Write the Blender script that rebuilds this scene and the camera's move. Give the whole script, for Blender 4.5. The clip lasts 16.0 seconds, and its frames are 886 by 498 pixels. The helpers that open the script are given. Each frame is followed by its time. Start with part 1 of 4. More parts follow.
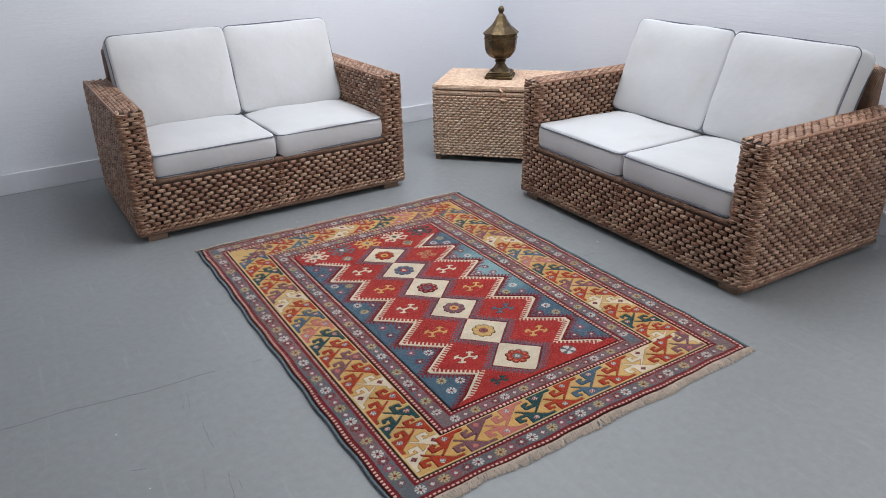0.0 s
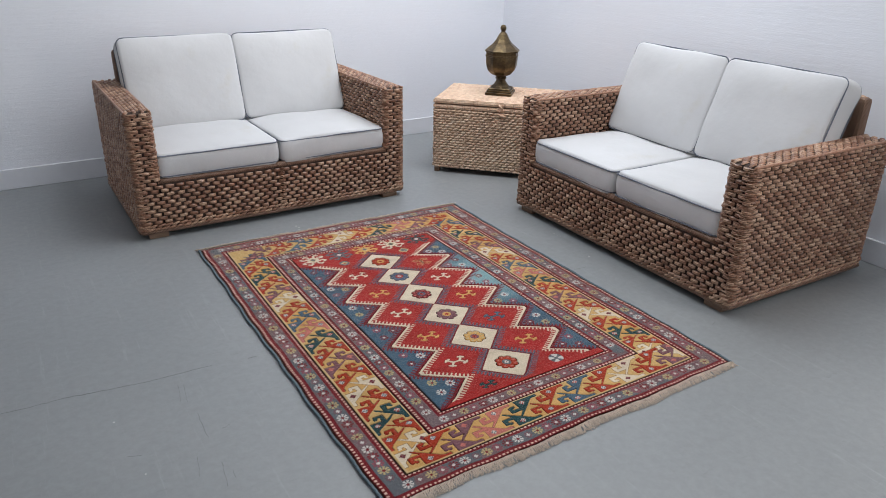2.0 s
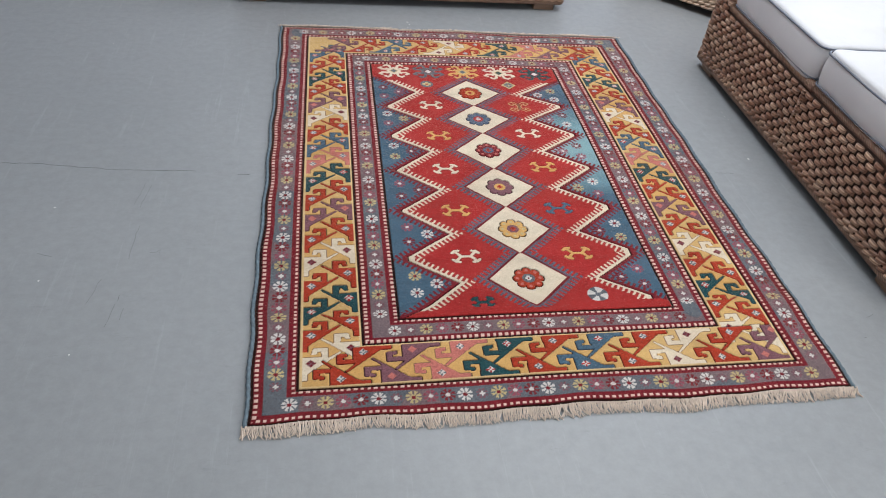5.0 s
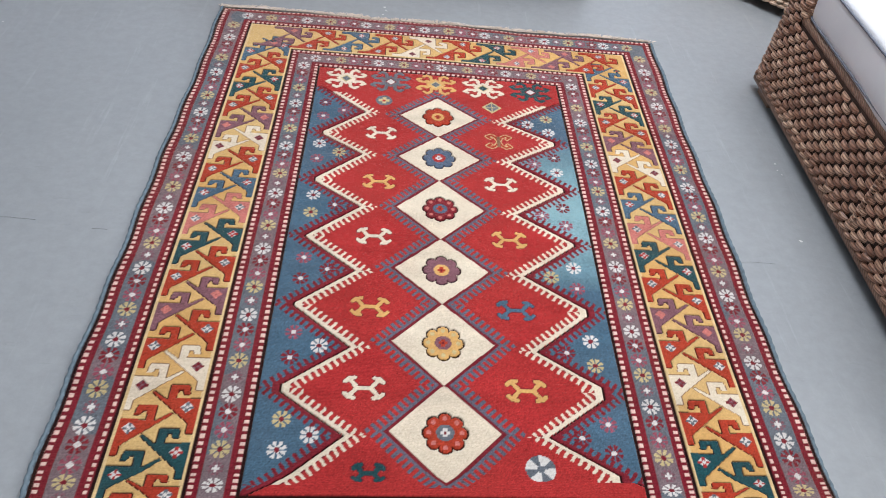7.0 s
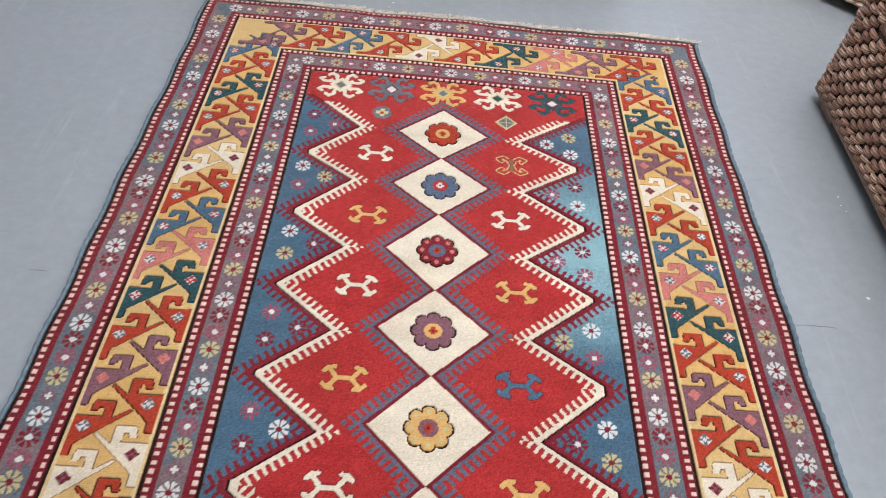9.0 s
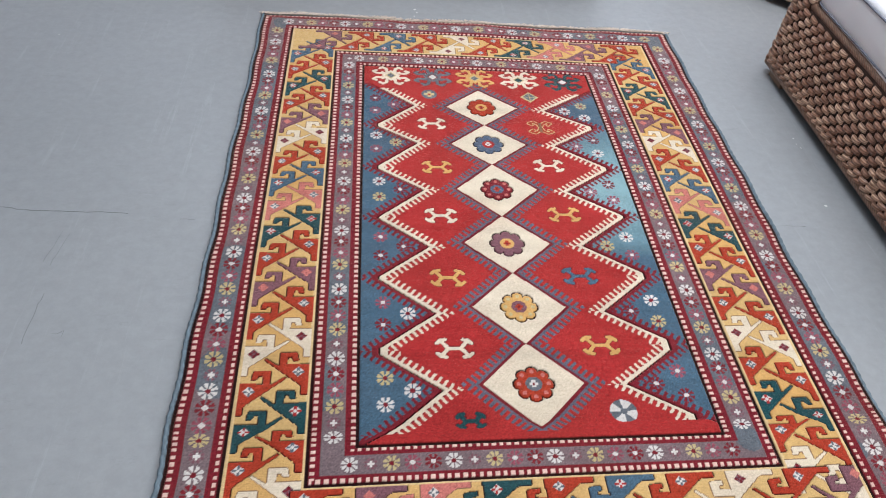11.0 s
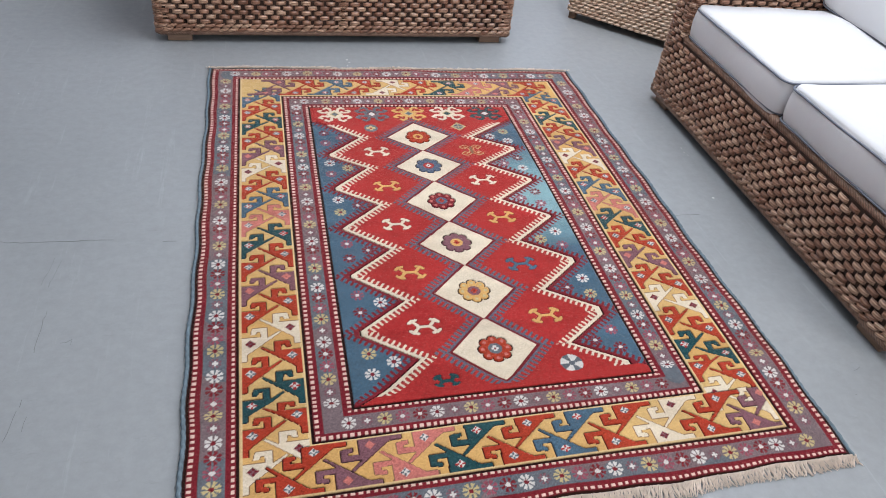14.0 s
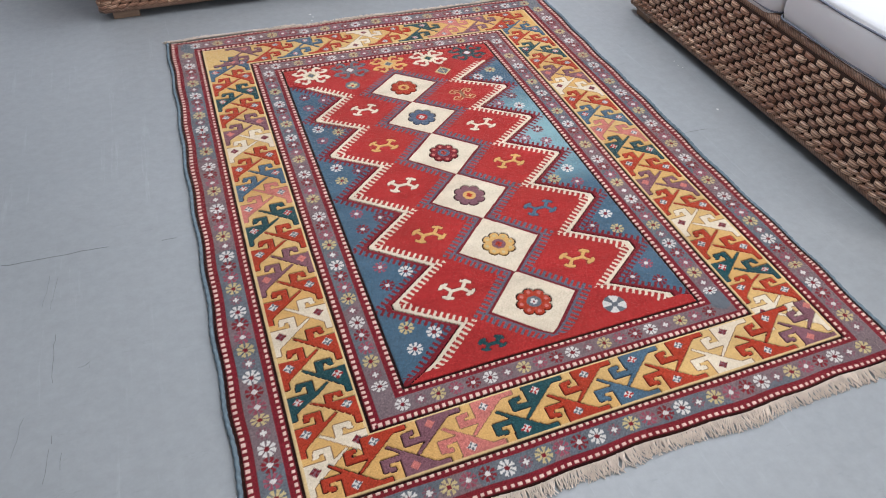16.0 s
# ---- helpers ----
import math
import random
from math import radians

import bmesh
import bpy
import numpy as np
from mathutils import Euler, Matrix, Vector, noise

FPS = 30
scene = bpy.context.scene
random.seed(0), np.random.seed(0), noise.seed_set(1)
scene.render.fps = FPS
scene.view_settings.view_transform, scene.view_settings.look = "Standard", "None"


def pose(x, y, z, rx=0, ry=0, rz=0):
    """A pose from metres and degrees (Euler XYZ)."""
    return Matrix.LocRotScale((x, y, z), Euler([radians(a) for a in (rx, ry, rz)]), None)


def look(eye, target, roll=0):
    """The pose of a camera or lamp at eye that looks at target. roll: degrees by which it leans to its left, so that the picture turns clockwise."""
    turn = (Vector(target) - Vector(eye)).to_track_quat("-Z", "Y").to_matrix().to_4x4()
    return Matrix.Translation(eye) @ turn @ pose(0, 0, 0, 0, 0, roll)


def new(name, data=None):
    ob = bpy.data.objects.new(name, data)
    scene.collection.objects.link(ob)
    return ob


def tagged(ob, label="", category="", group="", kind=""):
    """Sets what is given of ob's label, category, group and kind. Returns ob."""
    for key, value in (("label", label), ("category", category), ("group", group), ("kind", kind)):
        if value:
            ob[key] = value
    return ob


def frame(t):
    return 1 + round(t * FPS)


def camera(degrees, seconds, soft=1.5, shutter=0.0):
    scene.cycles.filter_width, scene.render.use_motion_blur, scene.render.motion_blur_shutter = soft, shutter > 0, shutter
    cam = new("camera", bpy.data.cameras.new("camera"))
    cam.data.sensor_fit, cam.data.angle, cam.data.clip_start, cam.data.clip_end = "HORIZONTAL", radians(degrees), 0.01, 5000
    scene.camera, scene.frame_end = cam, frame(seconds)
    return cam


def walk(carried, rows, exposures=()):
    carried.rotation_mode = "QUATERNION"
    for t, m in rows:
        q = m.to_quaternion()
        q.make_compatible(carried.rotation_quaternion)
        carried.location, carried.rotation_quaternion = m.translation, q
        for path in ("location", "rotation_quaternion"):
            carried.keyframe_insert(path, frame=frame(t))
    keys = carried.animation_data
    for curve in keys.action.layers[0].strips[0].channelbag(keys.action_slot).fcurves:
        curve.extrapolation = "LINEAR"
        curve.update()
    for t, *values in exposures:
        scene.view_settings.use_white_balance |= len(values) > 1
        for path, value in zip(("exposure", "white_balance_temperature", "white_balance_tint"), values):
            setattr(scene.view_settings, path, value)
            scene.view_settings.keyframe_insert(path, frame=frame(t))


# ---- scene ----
cam = camera(63.1, 16.0, soft=0.5)
PATH = [
    (0, (-1.285, -0.902, 1.356), (-0.332, 0.646, 0.52), -1.1),
    (0.5, (-1.306, -0.96, 1.364), (-0.33, 0.591, 0.562), -0.3),
    (1, (-1.313, -0.969, 1.369), (-0.324, 0.577, 0.573), 0.4),
    (1.5, (-1.325, -0.975, 1.364), (-0.325, 0.563, 0.568), 1.0),
    (2, (-1.332, -0.971, 1.359), (-0.357, 0.583, 0.563), 1.3),
    (2.5, (-1.297, -0.931, 1.345), (-0.345, 0.63, 0.534), 2.2),
    (3, (-1.238, -0.822, 1.321), (-0.254, 0.694, 0.464), 4.0),
    (3.5, (-1.17, -0.672, 1.32), (-0.184, 0.808, 0.406), 4.4),
    (4, (-0.99, -0.658, 1.276), (-0.231, 0.873, 0.237), 7.6),
    (4.2, (-0.891, -0.655, 1.264), (-0.244, 0.88, 0.158), 8.1),
    (6.3, (-0.119, -0.22, 1.204), (-0.05, 1.215, -0.187), 4.6),
    (6.5, (-0.109, -0.14, 1.185), (-0.019, 1.302, -0.197), 6.1),
    (7, (-0.125, 0.057, 1.159), (0.036, 1.45, -0.267), 7.7),
    (7.5, (-0.1, 0.212, 1.157), (-0.015, 1.594, -0.286), 3.6),
    (8, (-0.023, 0.32, 1.13), (-0.001, 1.647, -0.366), 3.3),
    (8.5, (-0.035, 0.364, 1.127), (0.009, 1.725, -0.337), 4.7),
    (9, (-0.044, 0.349, 1.096), (0.033, 1.679, -0.396), 6.8),
    (9.5, (-0.069, 0.296, 1.067), (-0.028, 1.543, -0.496), 5.9),
    (9.7, (-0.113, 0.274, 1.072), (0.001, 1.504, -0.501), 7.5),
    (11.8, (-0.408, -0.214, 1.217), (-0.081, 1.265, -0.09), 6.0),
    (12, (-0.433, -0.213, 1.215), (0.01, 1.222, -0.106), 6.7),
    (12.5, (-0.6, -0.192, 1.225), (-0.034, 1.191, -0.104), 6.5),
    (13, (-0.639, -0.226, 1.213), (-0.018, 1.213, -0.029), 9.5),
    (13.5, (-0.59, -0.261, 1.226), (0.027, 1.176, -0.022), 9.7),
    (14, (-0.487, -0.36, 1.215), (-0.029, 1.137, -0.029), 7.5),
    (14.5, (-0.45, -0.404, 1.217), (-0.119, 1.128, -0.025), 4.8),
    (15, (-0.427, -0.413, 1.21), (-0.148, 1.126, -0.036), 4.2),
    (15.5, (-0.467, -0.364, 1.203), (-0.063, 1.045, -0.158), 2.0),
    (16, (-0.583, -0.228, 1.183), (-0.06, 1.137, -0.183), 1.7),
]
EXPOSURES = [(0, -0.30, 6650, 10), (3, -0.34, 6700, 10), (4.2, -0.22, 6700, 10), (6.3, 0.20, 6500, 12), (9.7, 0.22, 6500, 12), (12, 0.16, 6500, 12), (16, 0.14, 6500, 12)]
walk(cam, [(t, look(eye, target, roll)) for t, eye, target, roll in PATH], EXPOSURES)

# ---- world and light ----
world = bpy.data.worlds.new("world")
scene.world = world
world.use_nodes = True
wn = world.node_tree
sky = wn.nodes.new("ShaderNodeTexSky")
sky.sky_type = "NISHITA"
sky.sun_disc = False
sky.sun_elevation = radians(50)
sky.sun_rotation = radians(160)
wn.links.new(sky.outputs[0], wn.nodes["Background"].inputs[0])
wn.nodes["Background"].inputs[1].default_value = 0.10


def area(name, size_x, size_y, m, power, colour):
    lamp = bpy.data.lights.new(name, "AREA")
    lamp.shape, lamp.size, lamp.size_y, lamp.energy, lamp.color = "RECTANGLE", size_x, size_y, power, colour
    ob = new(name, lamp)
    ob.matrix_world = m
    return ob


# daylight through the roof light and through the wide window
area("roof_light_daylight", 2.1, 2.6, pose(0.85, 2.05, 2.96, 0, 0, 0), 108, (0.90, 0.95, 1.0))
area("window_daylight", 3.2, 1.9, pose(0.2, -3.42, 1.55, 90, 0, 0), 22, (0.92, 0.96, 1.0))
area("side_window_daylight", 1.3, 1.4, pose(1.96, -1.10, 1.6, 90, 0, 90), 45, (1.0, 0.97, 0.93))
# added fill from the west, no known source; brightens the side sofa's front
area("west_fill_light", 2.6, 1.5, pose(-5.46, 0.6, 1.45, 90, 0, -90), 14, (0.95, 0.97, 1.0))


# ---- materials ----
def material(name, rough=0.6, metal=0.0, spec=0.5):
    m = bpy.data.materials.new(name)
    m.use_nodes = True
    nt = m.node_tree
    b = nt.nodes["Principled BSDF"]
    b.inputs["Roughness"].default_value = rough
    b.inputs["Metallic"].default_value = metal
    b.inputs["Specular IOR Level"].default_value = spec
    return m, nt, b


def node(nt, kind, **values):
    n = nt.nodes.new(kind)
    for k, v in values.items():
        n.inputs[k.replace("_", " ")].default_value = v
    return n


def coords(nt, scale=(1, 1, 1), kind="Object"):
    tc = nt.nodes.new("ShaderNodeTexCoord")
    mp = nt.nodes.new("ShaderNodeMapping")
    mp.inputs["Scale"].default_value = scale
    nt.links.new(tc.outputs[kind], mp.inputs[0])
    return mp.outputs[0]


def noise_tex(nt, vec, scale, detail=4, rough=0.6):
    n = node(nt, "ShaderNodeTexNoise", Scale=scale, Detail=detail, Roughness=rough)
    nt.links.new(vec, n.inputs["Vector"])
    return n.outputs["Fac"]


def ramp(nt, fac, stops):
    r = nt.nodes.new("ShaderNodeValToRGB")
    e = r.color_ramp.elements
    while len(e) < len(stops):
        e.new(0.5)
    for el, (p, c) in zip(e, stops):
        el.position, el.color = p, (*c, 1)
    nt.links.new(fac, r.inputs[0])
    return r.outputs[0]


def mix(nt, a, b, fac, mode="MIX"):
    m = nt.nodes.new("ShaderNodeMix")
    m.data_type, m.blend_type = "RGBA", mode
    for sock, v in ((m.inputs[0], fac), (m.inputs[6], a), (m.inputs[7], b)):
        if isinstance(v, (int, float)):
            sock.default_value = v
        elif isinstance(v, tuple):
            sock.default_value = (*v, 1)
        else:
            nt.links.new(v, sock)
    return m.outputs[2]


def math_node(nt, op, a, b=0.0):
    m = nt.nodes.new("ShaderNodeMath")
    m.operation = op
    for sock, v in zip(m.inputs, (a, b)):
        if isinstance(v, (int, float)):
            sock.default_value = v
        else:
            nt.links.new(v, sock)
    return m.outputs[0]


def bump(nt, b, height, strength=0.3, distance=0.002, chain=None):
    n = node(nt, "ShaderNodeBump", Strength=strength, Distance=distance)
    nt.links.new(height, n.inputs["Height"])
    if chain is not None:
        nt.links.new(chain, n.inputs["Normal"])
    nt.links.new(n.outputs[0], b.inputs["Normal"])
    return n.outputs[0]


def floor_material():
    m, nt, b = material("grey_floor_paint", 0.42, 0, 0.4)
    v = coords(nt)
    big = noise_tex(nt, v, 0.9, 5, 0.55)
    c = ramp(nt, big, [(0.3, (0.232, 0.245, 0.252)), (0.7, (0.272, 0.286, 0.292))])
    fine = noise_tex(nt, v, 34, 5, 0.7)
    c = mix(nt, c, ramp(nt, fine, [(0.35, (0.42, 0.42, 0.42)), (0.65, (0.58, 0.58, 0.58))]), 0.35, "OVERLAY")
    # long faint scuffs along the sweep of the roller
    sv = coords(nt, (38, 2.2, 1))
    scuff = noise_tex(nt, sv, 1.0, 6, 0.75)
    c = mix(nt, c, (0.40, 0.42, 0.43), ramp(nt, scuff, [(0.58, (0, 0, 0)), (0.74, (0.32, 0.32, 0.32))]))
    dv = coords(nt, (9, 30, 1))
    dirt = noise_tex(nt, dv, 1.0, 6, 0.8)
    c = mix(nt, c, (0.13, 0.14, 0.14), ramp(nt, dirt, [(0.60, (0, 0, 0)), (0.76, (0.40, 0.40, 0.40))]))
    nt.links.new(c, b.inputs["Base Color"])
    r = math_node(nt, "MULTIPLY_ADD", big, 0.25)
    r.node.inputs[2].default_value = 0.30
    nt.links.new(r, b.inputs["Roughness"])
    first = bump(nt, b, noise_tex(nt, v, 120, 4, 0.6), 0.10, 0.002)
    bump(nt, b, noise_tex(nt, v, 5, 3, 0.5), 0.12, 0.01, first)
    return m


def wall_material():
    m, nt, b = material("pale_wall_paint", 0.6, 0, 0.35)
    v = coords(nt)
    c = ramp(nt, noise_tex(nt, v, 1.1, 4, 0.5), [(0.3, (0.765, 0.78, 0.835)), (0.7, (0.80, 0.815, 0.865))])
    nt.links.new(c, b.inputs["Base Color"])
    streak = noise_tex(nt, coords(nt, (5, 5, 60)), 1.0, 6, 0.72)
    first = bump(nt, b, streak, 0.42, 0.004)
    bump(nt, b, noise_tex(nt, v, 90, 4, 0.6), 0.15, 0.002, first)
    return m


def plain_paint(name, colour, rough=0.45, vary=0.06, scale=14):
    m, nt, b = material(name, rough)
    v = coords(nt)
    lo = tuple(x * (1 - vary) for x in colour)
    hi = tuple(min(1, x * (1 + vary)) for x in colour)
    nt.links.new(ramp(nt, noise_tex(nt, v, scale, 5, 0.6), [(0.3, lo), (0.7, hi)]), b.inputs["Base Color"])
    bump(nt, b, noise_tex(nt, v, scale * 8, 4, 0.6), 0.12, 0.001)
    return m


def strand_material(name, dark, mid, light, ridges=3.0, rough=0.5):
    """Woven strands: colour varies from strand to strand, fine cords along each, groove shade painted in."""
    m, nt, b = material(name, rough, 0, 0.45)
    geo = nt.nodes.new("ShaderNodeNewGeometry")
    c = ramp(nt, geo.outputs["Random Per Island"], [(0.0, dark), (0.45, mid), (1.0, light)])
    uv = nt.nodes.new("ShaderNodeUVMap")
    sep = nt.nodes.new("ShaderNodeSeparateXYZ")
    nt.links.new(uv.outputs[0], sep.inputs[0])
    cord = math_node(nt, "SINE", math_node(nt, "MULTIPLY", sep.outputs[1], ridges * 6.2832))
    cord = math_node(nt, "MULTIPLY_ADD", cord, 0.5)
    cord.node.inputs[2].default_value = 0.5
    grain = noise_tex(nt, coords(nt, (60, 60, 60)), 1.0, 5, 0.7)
    # shade in the grooves between cords, painted as a darker colour
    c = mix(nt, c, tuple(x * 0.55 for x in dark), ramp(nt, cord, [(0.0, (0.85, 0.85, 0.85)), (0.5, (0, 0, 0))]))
    c = mix(nt, c, ramp(nt, grain, [(0.3, (0.35, 0.35, 0.35)), (0.7, (0.62, 0.62, 0.62))]), 0.6, "OVERLAY")
    patch = noise_tex(nt, coords(nt), 4.0, 3, 0.5)
    c = mix(nt, c, ramp(nt, patch, [(0.3, (0.38, 0.38, 0.38)), (0.7, (0.60, 0.60, 0.60))]), 0.5, "OVERLAY")
    nt.links.new(c, b.inputs["Base Color"])
    bump(nt, b, cord, 0.7, 0.0012)
    return m


def wound_material():
    """Strand wound round a rail: fine turns, each a little different."""
    m, nt, b = material("wound_wicker_rail", 0.5, 0, 0.4)
    v = coords(nt)
    turns = node(nt, "ShaderNodeTexWave", Scale=62.0, Distortion=1.2, Detail=2.0)
    turns.bands_direction = "DIAGONAL"
    nt.links.new(v, turns.inputs["Vector"])
    c = ramp(nt, noise_tex(nt, v, 45, 5, 0.7), [(0.3, (0.14, 0.074, 0.048)), (0.55, (0.23, 0.132, 0.088)), (0.75, (0.34, 0.22, 0.155))])
    # crease shade between neighbouring turns is mixed into the colour
    c = mix(nt, c, (0.07, 0.036, 0.022), ramp(nt, turns.outputs["Fac"], [(0.0, (0.8, 0.8, 0.8)), (0.4, (0, 0, 0))]))
    nt.links.new(c, b.inputs["Base Color"])
    bump(nt, b, turns.outputs["Fac"], 0.6, 0.0015)
    return m


def cloth_material():
    m, nt, b = material("pale_cushion_canvas", 0.85, 0, 0.2)
    v = coords(nt)
    c = ramp(nt, noise_tex(nt, v, 3.0, 4, 0.6), [(0.3, (0.54, 0.54, 0.55)), (0.7, (0.59, 0.59, 0.60))])
    stain = noise_tex(nt, coords(nt, (7, 7, 2)), 1.0, 4, 0.6)
    c = mix(nt, c, (0.50, 0.47, 0.40), ramp(nt, stain, [(0.62, (0, 0, 0)), (0.80, (0.4, 0.4, 0.4))]))
    nt.links.new(c, b.inputs["Base Color"])
    first = bump(nt, b, noise_tex(nt, coords(nt, (900, 900, 900)), 1.0, 2, 0.5), 0.12, 0.0006)
    bump(nt, b, noise_tex(nt, v, 9, 4, 0.55), 0.5, 0.007, first)
    return m


def wood_material(name, dark, light):
    m, nt, b = material(name, 0.5)
    grain = noise_tex(nt, coords(nt, (3, 30, 30)), 3.0, 5, 0.6)
    nt.links.new(ramp(nt, grain, [(0.3, dark), (0.7, light)]), b.inputs["Base Color"])
    bump(nt, b, grain, 0.2, 0.001)
    return m


def bronze_material():
    m, nt, b = material("aged_brass", 0.42, 0.75)
    v = coords(nt)
    n1 = noise_tex(nt, v, 14, 6, 0.65)
    c = ramp(nt, n1, [(0.30, (0.035, 0.024, 0.016)), (0.5, (0.10, 0.068, 0.034)), (0.74, (0.24, 0.175, 0.085))])
    nt.links.new(c, b.inputs["Base Color"])
    nt.links.new(ramp(nt, n1, [(0.3, (0.6, 0.6, 0.6)), (0.7, (0.33, 0.33, 0.33))]), b.inputs["Roughness"])
    bump(nt, b, noise_tex(nt, v, 60, 5, 0.6), 0.35, 0.002)
    return m


def pile_material():
    m, nt, b = material("wool_pile", 0.95, 0, 0.02)
    at = nt.nodes.new("ShaderNodeAttribute")
    at.attribute_name = "dye"
    v = coords(nt)
    c = mix(nt, at.outputs["Color"], ramp(nt, noise_tex(nt, coords(nt, (60, 900, 1)), 1.0, 3, 0.7), [(0.25, (0.38, 0.38, 0.38)), (0.75, (0.62, 0.62, 0.62))]), 0.30, "OVERLAY")
    c = mix(nt, c, ramp(nt, noise_tex(nt, v, 7, 5, 0.65), [(0.3, (0.40, 0.40, 0.40)), (0.7, (0.60, 0.60, 0.60))]), 0.6, "OVERLAY")
    # age has warmed the wool in large soft patches
    aged = ramp(nt, noise_tex(nt, v, 2.6, 5, 0.62), [(0.35, (0.0, 0.0, 0.0)), (0.72, (0.07, 0.07, 0.07))])
    c = mix(nt, c, (0.30, 0.135, 0.062), aged)
    nt.links.new(c, b.inputs["Base Color"])
    b.inputs["Sheen Weight"].default_value = 0.55
    b.inputs["Sheen Roughness"].default_value = 0.30
    b.inputs["Sheen Tint"].default_value = (1.0, 0.80, 0.66, 1)
    first = bump(nt, b, noise_tex(nt, v, 420, 3, 0.7), 0.6, 0.003)
    rows = node(nt, "ShaderNodeTexWave", Scale=105.0, Distortion=1.5, Detail=2.0)
    rows.bands_direction = "Y"
    nt.links.new(v, rows.inputs["Vector"])
    bump(nt, b, rows.outputs["Fac"], 0.14, 0.002, first)
    return m


M_floor, M_wall = floor_material(), wall_material()
M_skirting = plain_paint("pale_skirting_gloss", (0.68, 0.69, 0.73), 0.35, 0.03)
M_ceiling = plain_paint("white_ceiling_paint", (0.78, 0.78, 0.78), 0.7, 0.03)
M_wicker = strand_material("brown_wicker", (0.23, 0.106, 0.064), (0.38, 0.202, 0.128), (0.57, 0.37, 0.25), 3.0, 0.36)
# near-black core: shade in the weave's gaps is put into its colour
M_shade_core = plain_paint("gap_shade_wicker_core", (0.036, 0.017, 0.010), 0.8, 0.25, 60)
M_rail = wound_material()
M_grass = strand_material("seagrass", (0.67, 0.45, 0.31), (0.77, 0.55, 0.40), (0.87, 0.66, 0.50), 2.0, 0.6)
M_grass_core = plain_paint("dark_seagrass_core", (0.44, 0.29, 0.18), 0.8, 0.2, 60)
M_cloth = cloth_material()
M_piping = plain_paint("blue_grey_piping", (0.13, 0.145, 0.18), 0.8, 0.1, 60)
M_foot = wood_material("brown_foot_wood", (0.13, 0.075, 0.048), (0.25, 0.155, 0.10))
M_brass = bronze_material()
M_pile = pile_material()
M_fringe = plain_paint("cream_fringe_cotton", (0.64, 0.53, 0.44), 0.9, 0.15, 50)
M_selvedge = plain_paint("blue_selvedge_wool", (0.105, 0.145, 0.170), 0.9, 0.3, 80)
M_fleck = plain_paint("white_paint_fleck", (0.58, 0.58, 0.57), 0.6, 0.05)
M_crack = plain_paint("dark_floor_crack", (0.15, 0.156, 0.158), 0.8, 0.2)
M_frame = plain_paint("white_window_frame", (0.78, 0.78, 0.78), 0.4, 0.03)


# ---- mesh helpers ----
def part(name, bm, mat, parent=None, label="", smooth=False):
    me = bpy.data.meshes.new(name)
    bm.to_mesh(me)
    bm.free()
    me.materials.append(mat)
    if smooth:
        me.shade_smooth()
    ob = new(name, me)
    if parent is not None:
        ob.parent = parent
    if label:
        tagged(ob, label)
    return ob


def from_arrays(name, verts, quads, mat, parent=None, uvs=None, smooth=True):
    """A mesh out of numpy arrays of corners and quads."""
    me = bpy.data.meshes.new(name)
    n, q = len(verts), len(quads)
    me.vertices.add(n)
    me.vertices.foreach_set("co", np.asarray(verts, dtype=np.float32).ravel())
    me.loops.add(q * 4)
    me.loops.foreach_set("vertex_index", np.asarray(quads, dtype=np.int32).ravel())
    me.polygons.add(q)
    me.polygons.foreach_set("loop_start", np.arange(0, q * 4, 4, dtype=np.int32))
    me.update(calc_edges=True)
    if uvs is not None:
        layer = me.uv_layers.new(name="UVMap")
        layer.data.foreach_set("uv", np.asarray(uvs, dtype=np.float32)[np.asarray(quads).ravel()].ravel())
    me.materials.append(mat)
    me.validate()
    if smooth:
        me.shade_smooth()
    ob = new(name, me)
    if parent is not None:
        ob.parent = parent
    return ob


def box(bm, x0, x1, y0, y1, z0, z1, bevel=0.0, segments=2):
    m = Matrix.Translation(((x0 + x1) / 2, (y0 + y1) / 2, (z0 + z1) / 2)) @ Matrix.Diagonal((x1 - x0, y1 - y0, z1 - z0, 1))
    made = bmesh.ops.create_cube(bm, size=1, matrix=m)
    if bevel:
        edges = list({e for v in made["verts"] for e in v.link_edges})
        bmesh.ops.bevel(bm, geom=edges, offset=bevel, segments=segments, affect="EDGES", profile=0.5)
    return bm


def box_part(name, x0, x1, y0, y1, z0, z1, mat, parent=None, bevel=0.0, label="", segments=2):
    return part(name, box(bmesh.new(), x0, x1, y0, y1, z0, z1, bevel, segments), mat, parent, label, smooth=False)


def empty(name, m, label, category, group=""):
    ob = new(name)
    ob.matrix_world = m
    return tagged(ob, label, category, group)


def tube(bm, points, radius, sides=6, closed=False):
    """A round cord along points."""
    n = len(points)
    rings = []
    for i, p in enumerate(points):
        a = points[(i - 1) % n] if closed or i > 0 else p
        b = points[(i + 1) % n] if closed or i < n - 1 else p
        d = (Vector(b) - Vector(a)).normalized()
        side = d.cross(Vector((0, 0, 1)))
        if side.length < 1e-3:
            side = d.cross(Vector((0, 1, 0)))
        side.normalize()
        up = side.cross(d)
        rings.append([bm.verts.new(Vector(p) + radius * (math.cos(k * math.tau / sides) * side + math.sin(k * math.tau / sides) * up)) for k in range(sides)])
    for i in range(n if closed else n - 1):
        r0, r1 = rings[i], rings[(i + 1) % n]
        for k in range(sides):
            bm.faces.new((r0[k], r0[(k + 1) % sides], r1[(k + 1) % sides], r1[k]))
    if not closed:
        bm.faces.new(rings[0][::-1])
        bm.faces.new(rings[-1])
    return bm


